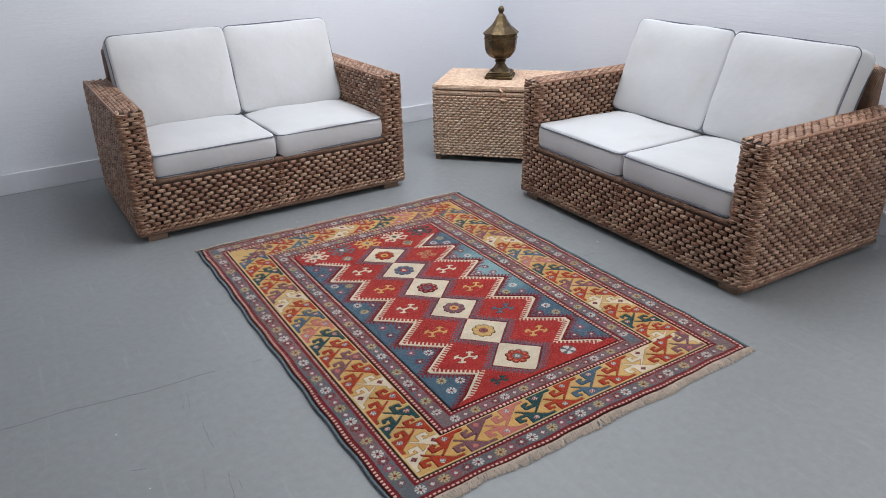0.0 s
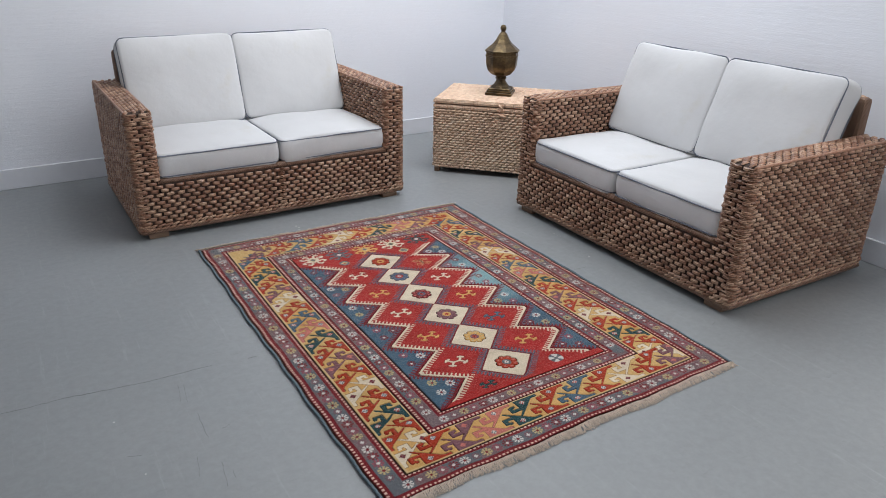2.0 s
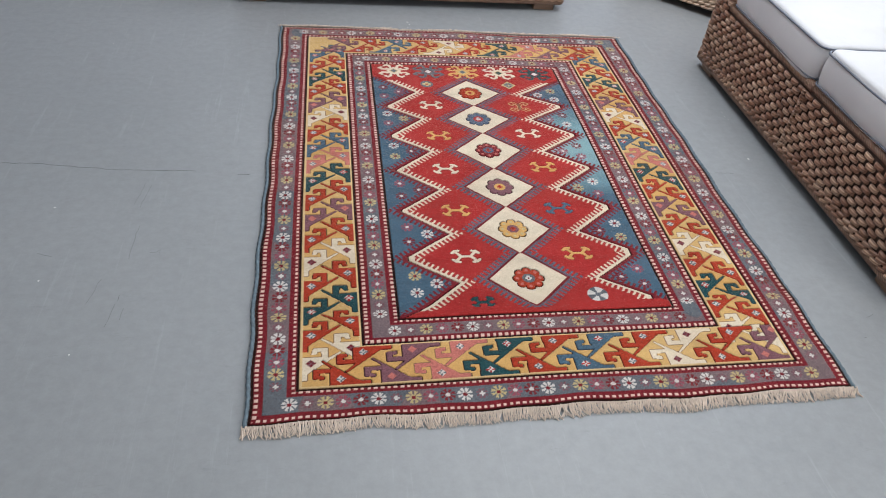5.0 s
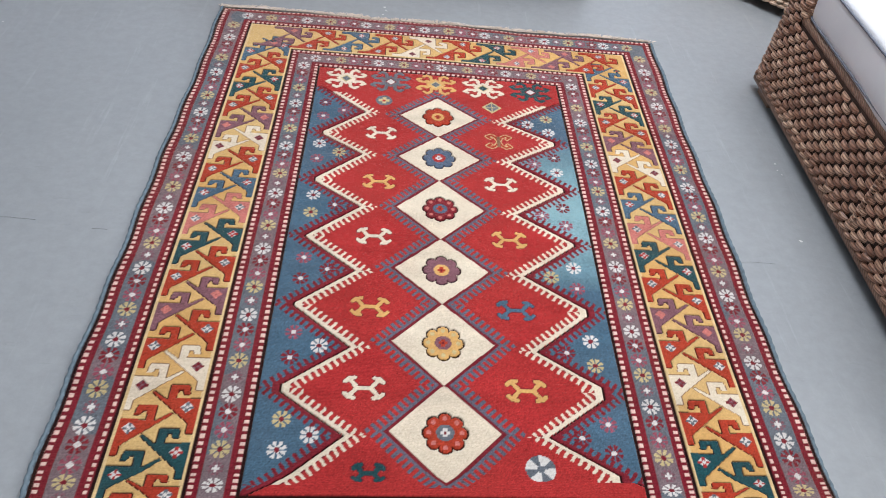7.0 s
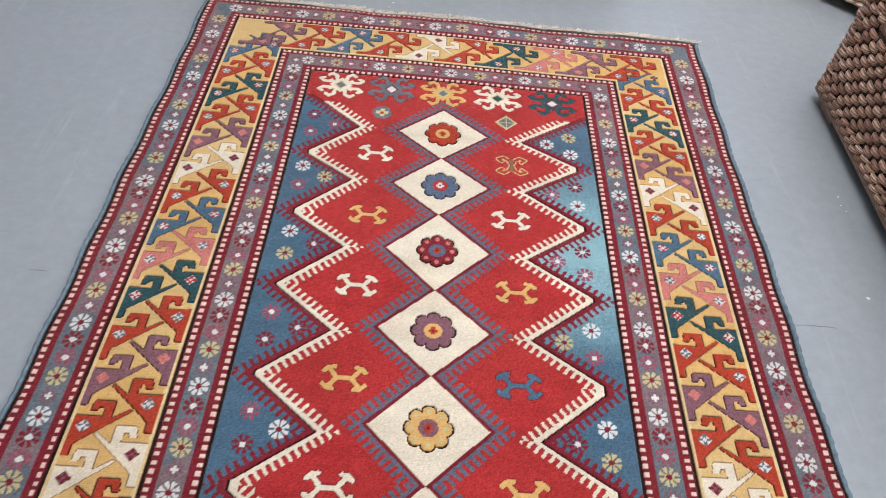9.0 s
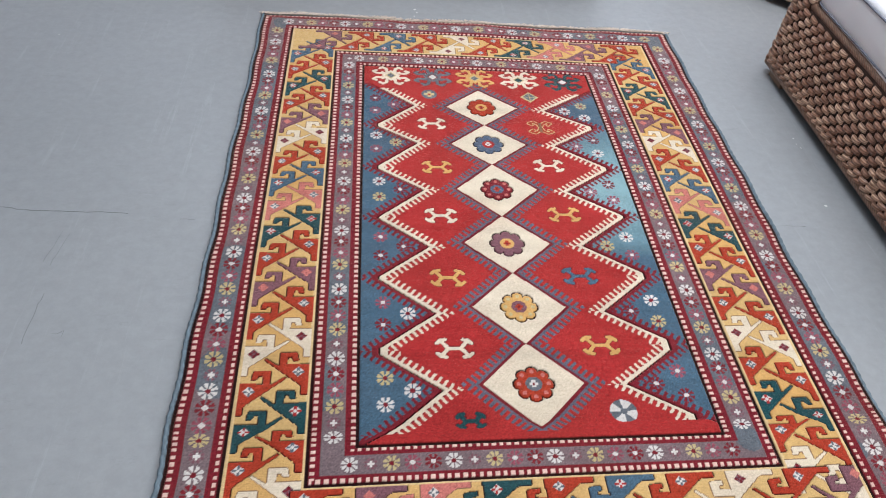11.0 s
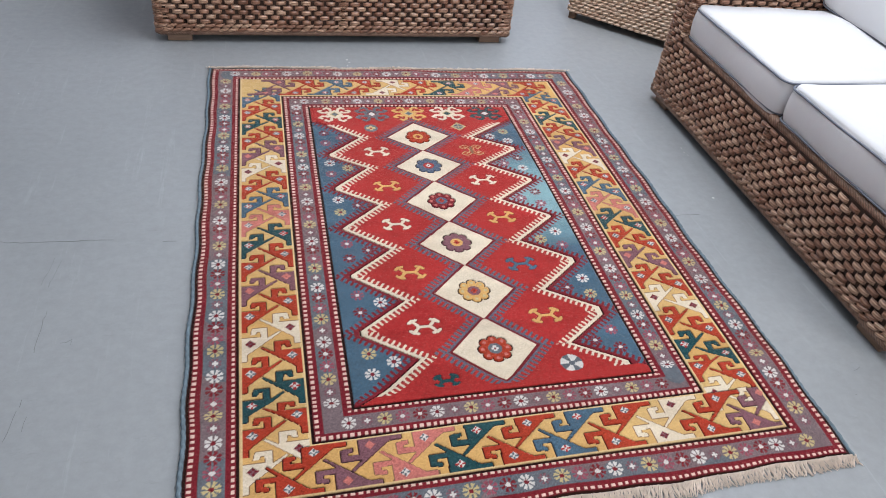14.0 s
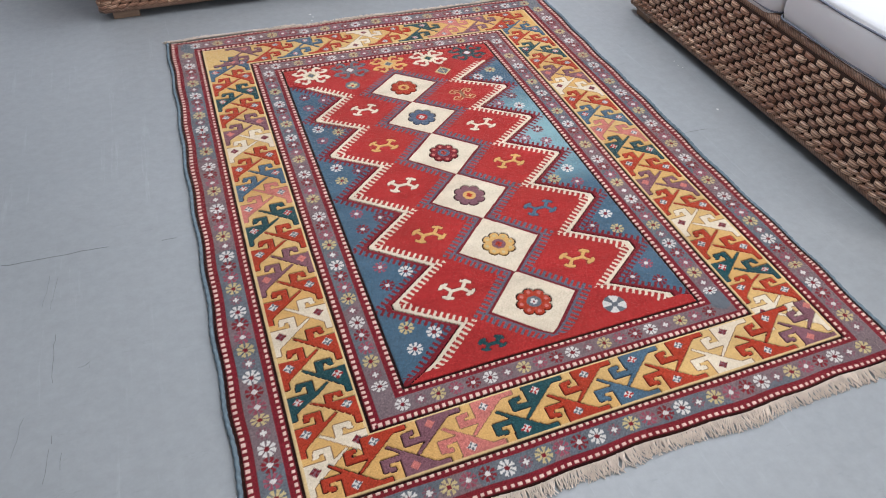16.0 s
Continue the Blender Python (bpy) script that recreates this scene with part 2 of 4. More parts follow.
def weave(name, surface, s_len, t_len, pitch, row, mat, parent, height=0.006, keep=None, seed=1, over=1.28, lean=0.0):
    """Basket weave on a surface: surface(s, t) gives places and normals. Floats of strand, half a pitch apart from row to row."""
    rng = np.random.default_rng(seed)
    rows, cols = max(1, round(t_len / row)), max(1, round(s_len / pitch))
    rh, pw = t_len / rows, s_len / cols
    jj, ii = np.meshgrid(np.arange(rows), np.arange(cols + 1), indexing="ij")
    sc = (ii + 0.5 * (jj % 2)).ravel() * pw
    tc = (jj.ravel() + 0.5) * rh
    ok = (sc > 0.1 * pw) & (sc < s_len - 0.1 * pw)
    if keep is not None:
        ok &= keep(sc, tc)
    sc, tc = sc[ok], tc[ok]
    n = len(sc)
    sc = sc + rng.normal(0, 0.015 * pw, n)
    tc = tc + rng.normal(0, 0.02 * rh, n)
    half = 0.5 * pw * over * rng.uniform(0.95, 1.05, n)
    thick = 0.5 * rh * rng.uniform(0.90, 1.02, n)
    tilt = rng.normal(lean, 0.05, n)
    u = np.array([-1, -0.74, -0.32, 0.32, 0.74, 1])
    v = np.array([-1, -0.60, 0.60, 1])
    uu, vv = np.meshgrid(u, v, indexing="ij")
    uu, vv = uu.ravel(), vv.ravel()
    taper = 1 - 0.28 * np.abs(uu) ** 3
    s = sc[:, None] + half[:, None] * uu
    t = tc[:, None] + thick[:, None] * vv * taper + tilt[:, None] * half[:, None] * uu
    s, t = np.clip(s, 0.0005, s_len - 0.0005), np.clip(t, 0.0, t_len)
    lift = height * (1 - 1.6 * np.abs(uu) ** 4) * np.array([0.35 if abs(x) == 1 else 1.0 for x in vv])
    lift = lift - 0.25 * height * (np.abs(vv) == 1)
    lift = lift[None, :] * rng.uniform(0.8, 1.2, n)[:, None]
    p, nrm = surface(s.ravel(), t.ravel())
    verts = p + nrm * lift.ravel()[:, None]
    quad = np.array([[a * 4 + b, (a + 1) * 4 + b, (a + 1) * 4 + b + 1, a * 4 + b + 1] for a in range(5) for b in range(3)])
    quads = (np.arange(n)[:, None, None] * 24 + quad[None]).reshape(-1, 4)
    uvs = np.stack([np.tile((uu + 1) / 2, n), np.tile((vv + 1) / 2, n)], axis=1)
    ob = from_arrays(name, verts, quads, mat, parent, uvs)
    return tagged(ob, kind="stuff")


def path_surface(points, radius, z0):
    """A wall of given plan (points with rounded corners), rising from z0. Returns the surface and its length."""
    pts = [np.array(p, dtype=float) for p in points]
    line = [pts[0]]
    for a, b, c in zip(pts, pts[1:], pts[2:]):
        d0, d1 = (a - b) / np.linalg.norm(a - b), (c - b) / np.linalg.norm(c - b)
        for k in range(7):
            w = k / 6
            line.append((1 - w) ** 2 * (b + radius * d0) + 2 * w * (1 - w) * b + w * w * (b + radius * d1))
    line.append(pts[-1])
    line = np.array(line)
    far = np.concatenate([[0], np.cumsum(np.linalg.norm(np.diff(line, axis=0), axis=1))])
    even = np.linspace(0, far[-1], int(far[-1] / 0.003) + 2)
    line = np.stack([np.interp(even, far, line[:, 0]), np.interp(even, far, line[:, 1])], 1)
    seg = np.linalg.norm(np.diff(line, axis=0), axis=1)
    at = np.concatenate([[0], np.cumsum(seg)])
    tang = np.gradient(line, at, axis=0)

    def surface(s, t):
        x, y = np.interp(s, at, line[:, 0]), np.interp(s, at, line[:, 1])
        tx, ty = np.interp(s, at, tang[:, 0]), np.interp(s, at, tang[:, 1])
        ln = np.hypot(tx, ty)
        return np.stack([x, y, z0 + t], 1), np.stack([ty / ln, -tx / ln, 0 * x], 1)

    return surface, at[-1]


def plane_surface(origin, s_dir, t_dir):
    o, a, b = (np.array(q, dtype=float) for q in (origin, s_dir, t_dir))
    n = np.cross(a, b)

    def surface(s, t):
        return o + s[:, None] * a + t[:, None] * b, np.repeat(n[None], len(s), 0)

    return surface


# ---- the room ----
HEIGHT = 2.9
floor = tagged(box_part("floor", -6.0, 2.8, -3.9, 4.4, -0.12, 0.0, M_floor), "worn grey painted floor with scuffs", "floor", kind="structure")
# back and side wall turned by one degree each
BACK = Matrix.Translation((2.06, 3.65, 0)) @ pose(0, 0, 0, 0, 0, 1.0)
SIDE = Matrix.Translation((2.06, 3.65, 0)) @ pose(0, 0, 0, 0, 0, -1.0)


def placed(ob, m):
    ob.matrix_world = m
    return ob


tagged(placed(box_part("wall_north", -7.9, 0.25, 0, 0.2, -0.02, HEIGHT, M_wall), BACK), "pale lilac-white painted wall", "wall", kind="structure")
bm = bmesh.new()
box(bm, 0, 0.2, -4.10, -0.001, -0.02, HEIGHT)
box(bm, 0, 0.2, -7.6, -5.47, -0.02, HEIGHT)
box(bm, 0, 0.2, -5.47, -4.10, -0.02, 0.85)
box(bm, 0, 0.2, -5.47, -4.10, 2.35, HEIGHT)
tagged(placed(part("wall_east", bm, M_wall), SIDE), "pale lilac-white painted wall", "wall", kind="structure")
# unseen west wall; its opening is made up for the fill light
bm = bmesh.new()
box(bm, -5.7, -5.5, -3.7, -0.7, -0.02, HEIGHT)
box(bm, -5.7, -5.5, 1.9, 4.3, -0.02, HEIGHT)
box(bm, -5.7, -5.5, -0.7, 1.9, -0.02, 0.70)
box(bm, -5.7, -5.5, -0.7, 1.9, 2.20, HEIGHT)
tagged(part("wall_west", bm, M_wall), "unseen pale painted wall, opening added for the fill light", "wall", kind="structure")


def skirting(m, x0, x1, axis):
    bm = bmesh.new()
    if axis == "x":
        box(bm, x0, x1, -0.018, -0.002, 0, 0.114, 0.003, 1)
    else:
        box(bm, -0.018, -0.002, x0, x1, 0, 0.114, 0.003, 1)
    return tagged(placed(part("baseboard", bm, M_skirting), m), "painted pale skirting board", "skirting", kind="structure")


skirting(BACK, -7.6, -0.02, "x")
skirting(SIDE, -7.4, -0.0, "y")
# ceiling with the opening of the roof light
bm = bmesh.new()
box(bm, -5.8, -0.2, -3.8, 4.4, HEIGHT, HEIGHT + 0.15)
box(bm, 1.9, 2.6, -3.8, 4.4, HEIGHT, HEIGHT + 0.15)
box(bm, -0.2, 1.9, -3.8, 0.70, HEIGHT, HEIGHT + 0.15)
box(bm, -0.2, 1.9, 3.30, 4.4, HEIGHT, HEIGHT + 0.15)
tagged(part("ceiling", bm, M_ceiling), "white painted ceiling with a roof light", "ceiling", kind="structure")
# window wall behind
bm = bmesh.new()
box(bm, -5.7, -1.4, -3.7, -3.5, -0.02, HEIGHT)
box(bm, 1.8, 2.6, -3.7, -3.5, -0.02, HEIGHT)
box(bm, -1.4, 1.8, -3.7, -3.5, -0.02, 0.6)
box(bm, -1.4, 1.8, -3.7, -3.5, 2.5, HEIGHT)
tagged(part("wall_south", bm, M_wall), "pale painted wall with a wide window", "wall", kind="structure")


# ---- sofas ----
SOFA_W, SOFA_D, ARM_H, ARM_W, RAIL = 1.41, 0.88, 0.612, 0.115, 0.284


def corner_wrap(parent, corner, lo, hi):
    """Strands wound level round an upright corner, one above the other."""
    surf, length = path_surface(corner, 0.020, 0.0)
    weave("corner_wrap", lambda q, t: (lambda p, n: (p + np.array([0, 0, lo]), n))(*surf(q, t)), length, hi - lo, length * 0.5, 0.0072, M_wicker, parent, 0.0058, lambda sc, tc: np.abs(sc - length / 2) < 0.3 * length, 17, 1.15)


def sofa(m, label):
    """A two-seat sofa: front along x, depth along y."""
    s = empty("wicker_sofa", m, label, "sofa", "pair of wicker sofas")
    w, d, z0 = SOFA_W, SOFA_D, 0.043
    g = 0.0035
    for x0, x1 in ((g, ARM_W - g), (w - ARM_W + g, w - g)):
        box_part("arm", x0, x1, g, d - g, z0, ARM_H - g, M_shade_core, s, 0.02)
    box_part("front_panel", ARM_W - g, w - ARM_W + g, g, 0.05, z0, RAIL - 0.012, M_shade_core, s, 0.004)
    box_part("seat_deck", ARM_W - g, w - ARM_W + g, 0.05, d - 0.10, 0.20, RAIL - 0.015, M_shade_core, s, 0.004)
    bm = box(bmesh.new(), ARM_W - g, w - ARM_W + g, d - 0.075, d - 0.012, z0, 0.77, 0.018)
    part("back_frame", bm, M_rail, s)
    # woven skin: round the base, round each arm, on the arm tops and the back
    pitch, row, lift = 0.048, 0.0182, 0.0068
    surf, length = path_surface([(0, d), (0, 0), (w, 0), (w, d)], 0.022, z0)
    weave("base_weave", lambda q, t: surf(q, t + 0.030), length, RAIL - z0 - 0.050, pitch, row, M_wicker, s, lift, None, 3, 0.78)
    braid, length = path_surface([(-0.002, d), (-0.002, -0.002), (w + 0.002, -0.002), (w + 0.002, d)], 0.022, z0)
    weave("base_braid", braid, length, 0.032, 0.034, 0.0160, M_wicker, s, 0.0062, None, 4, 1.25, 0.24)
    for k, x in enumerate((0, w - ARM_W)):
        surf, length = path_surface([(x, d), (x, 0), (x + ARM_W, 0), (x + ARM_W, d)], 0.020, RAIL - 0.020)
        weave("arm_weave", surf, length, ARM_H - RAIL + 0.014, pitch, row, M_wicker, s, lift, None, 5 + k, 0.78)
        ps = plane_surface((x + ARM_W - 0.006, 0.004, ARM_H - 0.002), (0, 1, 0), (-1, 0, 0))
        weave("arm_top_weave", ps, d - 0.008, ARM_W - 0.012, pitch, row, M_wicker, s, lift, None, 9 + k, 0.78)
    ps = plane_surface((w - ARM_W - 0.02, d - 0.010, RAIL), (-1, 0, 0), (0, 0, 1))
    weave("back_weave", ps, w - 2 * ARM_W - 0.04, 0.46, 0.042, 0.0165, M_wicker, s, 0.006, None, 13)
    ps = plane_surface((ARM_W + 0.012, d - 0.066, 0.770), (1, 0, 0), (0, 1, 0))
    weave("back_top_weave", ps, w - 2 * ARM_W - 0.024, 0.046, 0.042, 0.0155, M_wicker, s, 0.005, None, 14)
    # strands wound close round the corners of the arms
    for k, x in enumerate((0, w - ARM_W)):
        for corner, lo in ((((x, 0.05), (x, 0.0), (x + 0.05, 0.0)), z0 if k == 0 else RAIL), (((x + ARM_W - 0.05, 0.0), (x + ARM_W, 0.0), (x + ARM_W, 0.05)), RAIL if k == 0 else z0)):
            corner_wrap(s, corner, lo + 0.004, ARM_H - 0.006)
    corner_wrap(s, ((0.05, d), (0.0, d), (0.0, d - 0.05)), z0 + 0.004, ARM_H - 0.006)
    corner_wrap(s, ((w, d - 0.05), (w, d), (w - 0.05, d)), z0 + 0.004, ARM_H - 0.006)
    for x in (0.004, ARM_W - 0.004, w - ARM_W + 0.004, w - 0.004):
        bm = bmesh.new()
        tube(bm, [(x + 0.0012 * math.sin(q * 2.1), y, ARM_H - 0.0035 + 0.0012 * math.cos(q * 2.1)) for q, y in enumerate(np.arange(0.006, d, 0.008))], 0.0058, 6)
        part("arm_edge_cord", bm, M_wicker, s, smooth=True)
    # rails wrapped with strand
    bm = bmesh.new()
    tube(bm, [(x, 0.014, RAIL - 0.006) for x in np.linspace(ARM_W - 0.004, w - ARM_W + 0.004, 40)], 0.0135, 8)
    part("seat_rail", bm, M_rail, s, smooth=True)
    # bound middle of the rail and of the front panel
    bm = bmesh.new()
    tube(bm, [(w / 2 - 0.022 + 0.0055 * k, 0.014, RAIL - 0.006 + 0.001 * (k % 2)) for k in range(9)], 0.0165, 8)
    part("rail_binding", bm, M_rail, s, smooth=True)
    mid = plane_surface((w / 2 - 0.013, -0.002, z0 + 0.03), (1, 0, 0), (0, 0, 1))
    weave("panel_binding", mid, 0.026, RAIL - z0 - 0.045, 0.026, 0.0048, M_wicker, s, 0.0080, None, 19, 0.9)
    ring = [(0.004, d - 0.01), (0.004, 0.012), (0.012, 0.004), (w - 0.012, 0.004), (w - 0.004, 0.012), (w - 0.004, d - 0.01)]
    bm = bmesh.new()
    tube(bm, [(x, y, z0 - 0.004) for x, y in ring], 0.0115, 8)
    part("bottom_rail", bm, M_rail, s, smooth=True)
    for x in (0.035, w - 0.125):
        for y in (0.012, d - 0.10):
            box_part("foot", x, x + 0.09, y, y + 0.07, 0.0, z0 - 0.004, M_foot, s, 0.003)
    return s


def cushion_mesh(lx, ly, lz, corner, crown, seed, wobble=0.007):
    """A filled cushion, lx by ly and lz thick, base at z = 0, with rounded corners and a crowned top."""
    bm = bmesh.new()
    bmesh.ops.create_cube(bm, size=2)
    bmesh.ops.subdivide_edges(bm, edges=bm.edges[:], cuts=21, use_grid_fill=True)
    off = Vector((seed * 3.1, seed * 1.7, seed * 0.9))
    r_xy, r_z = corner, 0.022
    for v in bm.verts:
        x, y, z = v.co
        # denser towards the rims
        x, y = math.sin(x * math.pi / 2) * 0.35 + x * 0.65, math.sin(y * math.pi / 2) * 0.35 + y * 0.65
        px, py, pz = x * lx / 2, y * ly / 2, z * lz / 2
        cx, cy, cz = max(-lx / 2 + r_xy, min(lx / 2 - r_xy, px)), max(-ly / 2 + r_xy, min(ly / 2 - r_xy, py)), max(-lz / 2 + r_z, min(lz / 2 - r_z, pz))
        dx, dy, dz = px - cx, py - cy, pz - cz
        ln = math.hypot(dx, dy)
        if ln > r_xy:
            dx, dy = dx * r_xy / ln, dy * r_xy / ln
        edge = max(abs(x), abs(y))
        pull = max(0.0, abs(z) - 0.6) / 0.4 if edge > 0.97 else 0.0
        q = Vector((cx + dx, cy + dy, cz + dz))
        q.x *= 1 - 0.010 * pull
        q.y *= 1 - 0.010 * pull
        fill = (1 - abs(x) ** 4) * (1 - abs(y) ** 4)
        q.z += crown * fill * (1 if z > 0 else -0.25) * abs(z)
        belly = 1 + 0.02 * (1 - z * z)
        q.x *= belly
        q.y *= belly
        q += noise.noise_vector(q * 5 + off) * wobble
        v.co = q + Vector((0, 0, lz / 2))
    return bm


def rounded_ring(lx, ly, r, z, rise, seed):
    pts = []
    for cx, cy, a0 in ((1, 1, 0), (-1, 1, 90), (-1, -1, 180), (1, -1, 270)):
        for k in range(6):
            a = radians(a0 + 18 * k)
            pts.append((cx * (lx / 2 - r) + r * math.cos(a), cy * (ly / 2 - r) + r * math.sin(a)))
    dense = []
    for (x0, y0), (x1, y1) in zip(pts, pts[1:] + pts[:1]):
        n = max(1, int(math.hypot(x1 - x0, y1 - y0) / 0.03))
        for k in range(n):
            x, y = x0 + (x1 - x0) * k / n, y0 + (y1 - y0) * k / n
            wob = noise.noise(Vector((x * 7 + seed, y * 7, seed))) * 0.003
            dense.append((x, y, z + wob))
    return dense


def cushion(name, m, lx, ly, lz, label, category, group, crown, seed, corner=0.034):
    c = tagged(part(name, cushion_mesh(lx, ly, lz, corner, crown, seed), M_cloth, None, smooth=True), label, category, group)
    for z, nm in ((lz - 0.008, "piping"), (0.010, "piping")):
        bm = bmesh.new()
        tube(bm, rounded_ring(lx * 1.003, ly * 1.003, corner, z, 0, seed), 0.0032, 6, closed=True)
        part(nm, bm, M_piping, c, "thin blue-grey piping cord", smooth=True)
    c.matrix_world = m
    return c


def dress_sofa(m, seed, backs):
    """Two seat cushions and two back cushions on the sofa at m."""
    inner = SOFA_W - 2 * ARM_W
    half = inner / 2
    for k in range(2):
        x = ARM_W + half * (k + 0.5)
        cushion("seat_cushion", m @ pose(x, 0.305, RAIL + 0.004, 0, 0, (-0.6, 0.7)[k]), half - 0.006, 0.60, 0.116,
                "off-white canvas seat cushion with blue-grey piping on a wicker sofa", "cushion", "sofa seat cushions", 0.019, seed + k)
        lean, lift = backs[k]
        cushion("back_cushion", m @ pose(x, 0.49, 0.432 + lift, 90 - lean, 0, 0) @ pose(0, 0.230, -0.135), half + 0.0, 0.47, 0.13,
                "off-white canvas back cushion leaning on a wicker sofa back", "cushion", "sofa back cushions", 0.024, seed + 5 + k)


SOFA_A = pose(-0.870, 2.440, 0, 0, 0, 0.5)
SOFA_B = pose(0.982, 1.975, 0, 0, 0, -90.9)
sofa(SOFA_A, "brown woven wicker two-seat sofa with pale cushions, square arms")
sofa(SOFA_B, "brown woven wicker two-seat sofa standing along the side wall")
dress_sofa(SOFA_A, 11, ((21, -0.014), (22, -0.014)))
dress_sofa(SOFA_B, 31, ((20, 0), (20, 0)))


# ---- chest and urn ----
def chest(m):
    c = empty("seagrass_chest", m, "straw-coloured woven seagrass chest with a hinged lid in the corner", "chest")
    w, d, z0, h = 0.80, 0.51, 0.032, 0.405
    box_part("body", 0.008, w - 0.008, 0.008, d - 0.008, z0, h, M_grass_core, c, 0.008)
    surf, length = path_surface([(0, d), (0, 0), (w, 0), (w, d)], 0.012, z0)
    weave("body_weave", surf, length, h - z0 - 0.004, 0.033, 0.0160, M_grass, c, 0.0075, None, 21, 1.15, 0.10)
    for z in (0.4165, 0.447):
        bm = bmesh.new()
        box(bm, -0.003 if z < 0.43 else 0.0, w + 0.003, -0.003, d + 0.003, z - 0.0115, z + 0.0115, 0.005, 2)
        part("lid_band" if z > 0.43 else "rim_band", bm, M_grass, c)
        surf, length = path_surface([(-0.003, d), (-0.003, -0.003), (w + 0.003, -0.003), (w + 0.003, d)], 0.008, z - 0.011)
        weave("band_wrap", surf, length, 0.022, 0.011, 0.022, M_grass, c, 0.003, None, 23, 0.95)
    box_part("lid", 0.0, w, 0.0, d, 0.452, 0.4615, M_grass_core, c, 0.004)
    weave("lid_weave", plane_surface((0.0, 0.0, 0.461), (1, 0, 0), (0, 1, 0)), w, d, 0.030, 0.0150, M_grass, c, 0.006, None, 25, 1.2, 0.08)
    bm = bmesh.new()
    tube(bm, [(0.40, -0.012, 0.452), (0.41, -0.020, 0.440), (0.425, -0.016, 0.430)], 0.006, 6)
    part("loop", bm, M_grass, c, smooth=True)
    bm = bmesh.new()
    tube(bm, [(0.40, -0.004, 0.392), (0.415, -0.014, 0.388), (0.43, -0.014, 0.384), (0.44, -0.004, 0.38)], 0.007, 6)
    part("toggle", bm, M_grass, c, smooth=True)
    for x in (0.006, w - 0.036):
        for y in (0.006, d - 0.036):
            box_part("foot", x, x + 0.03, y, y + 0.03, 0, z0 + 0.004, M_foot, c, 0.002)
    return c


chest(pose(0.925, 2.765, 0, 0, 0, -45.5) @ Matrix.Diagonal((1, 1, 0.99, 1)))


def faceted(bm, profile, sides=8, turn=22.5, cx=0, cy=0):
    rings = []
    for r, z in profile:
        rings.append([bm.verts.new((cx + r * math.cos(radians(turn) + k * math.tau / sides), cy + r * math.sin(radians(turn) + k * math.tau / sides), z)) for k in range(sides)])
    for a, b in zip(rings, rings[1:]):
        for k in range(sides):
            bm.faces.new((a[k], a[(k + 1) % sides], b[(k + 1) % sides], b[k]))
    bm.faces.new(rings[0][::-1])
    bm.faces.new(rings[-1])
    return bm


def urn(m):
    u = empty("lidded_urn", m, "aged brass lidded urn with eight sides on a stepped square base", "urn")
    bm = bmesh.new()
    box(bm, -0.082, 0.082, -0.082, 0.082, 0, 0.016, 0.002, 1)
    box(bm, -0.074, 0.074, -0.074, 0.074, 0.016, 0.030, 0.004, 2)
    box(bm, -0.066, 0.066, -0.066, 0.066, 0.030, 0.040, 0.003, 1)
    part("base", bm, M_brass, u)
    part("stem", faceted(bmesh.new(), [(0.060, 0.040), (0.054, 0.050), (0.040, 0.064), (0.030, 0.080), (0.028, 0.090), (0.035, 0.094), (0.035, 0.102), (0.029, 0.106), (0.030, 0.112)]), M_brass, u)
    part("bowl", faceted(bmesh.new(), [(0.040, 0.112), (0.064, 0.122), (0.084, 0.142), (0.095, 0.168), (0.099, 0.200), (0.099, 0.226), (0.104, 0.230), (0.104, 0.236), (0.099, 0.239), (0.099, 0.252), (0.103, 0.255), (0.103, 0.258)]), M_brass, u)
    lid = part("lid", faceted(bmesh.new(), [(0.108, 0.258), (0.110, 0.264), (0.086, 0.284), (0.060, 0.304), (0.040, 0.330), (0.026, 0.358), (0.014, 0.370), (0.012, 0.376)]), M_brass, u)
    bm = bmesh.new()
    bmesh.ops.create_uvsphere(bm, u_segments=16, v_segments=10, radius=0.0185, matrix=Matrix.Translation((0, 0, 0.393)) @ Matrix.Diagonal((1, 1, 1.1, 1)))
    part("finial", bm, M_brass, u, smooth=True)
    return u


urn(pose(1.362, 2.692, 0.462, 0, 0, -45.5))


# ---- rug ----
RX, RY0, RY1 = 0.690, 0.284, 2.172
NX, NY = 640, 876
DYES = dict(red=(0.312, 0.024, 0.024), cream=(0.58, 0.495, 0.375), blue=(0.050, 0.102, 0.146), teal=(0.19, 0.32, 0.34),
            gold=(0.51, 0.295, 0.102), green=(0.012, 0.055, 0.062), plum=(0.16, 0.072, 0.088), pink=(0.43, 0.135, 0.115),
            dark=(0.014, 0.005, 0.006), maroon=(0.145, 0.012, 0.020), guard=(0.150, 0.110, 0.116), slate=(0.098, 0.114, 0.130),
            rust=(0.31, 0.035, 0.018), white=(0.52, 0.495, 0.46), sand=(0.42, 0.34, 0.17), brown=(0.17, 0.095, 0.055),
            indigo=(0.066, 0.100, 0.148), selvedge=(0.10, 0.14, 0.165), bead=(0.62, 0.43, 0.36), comb=(0.092, 0.092, 0.122), straw=(0.56, 0.40, 0.20), wine=(0.155, 0.014, 0.022), rose=(0.235, 0.060, 0.085))
gx = np.linspace(-RX, RX, NX)
gy = np.linspace(RY0, RY1, NY)
CX, CY = np.meshgrid(gx, gy)
chart = np.zeros((NY, NX, 3))
knots = np.random.default_rng(7)


def dye(mask, colour):
    chart[mask] = DYES[colour]


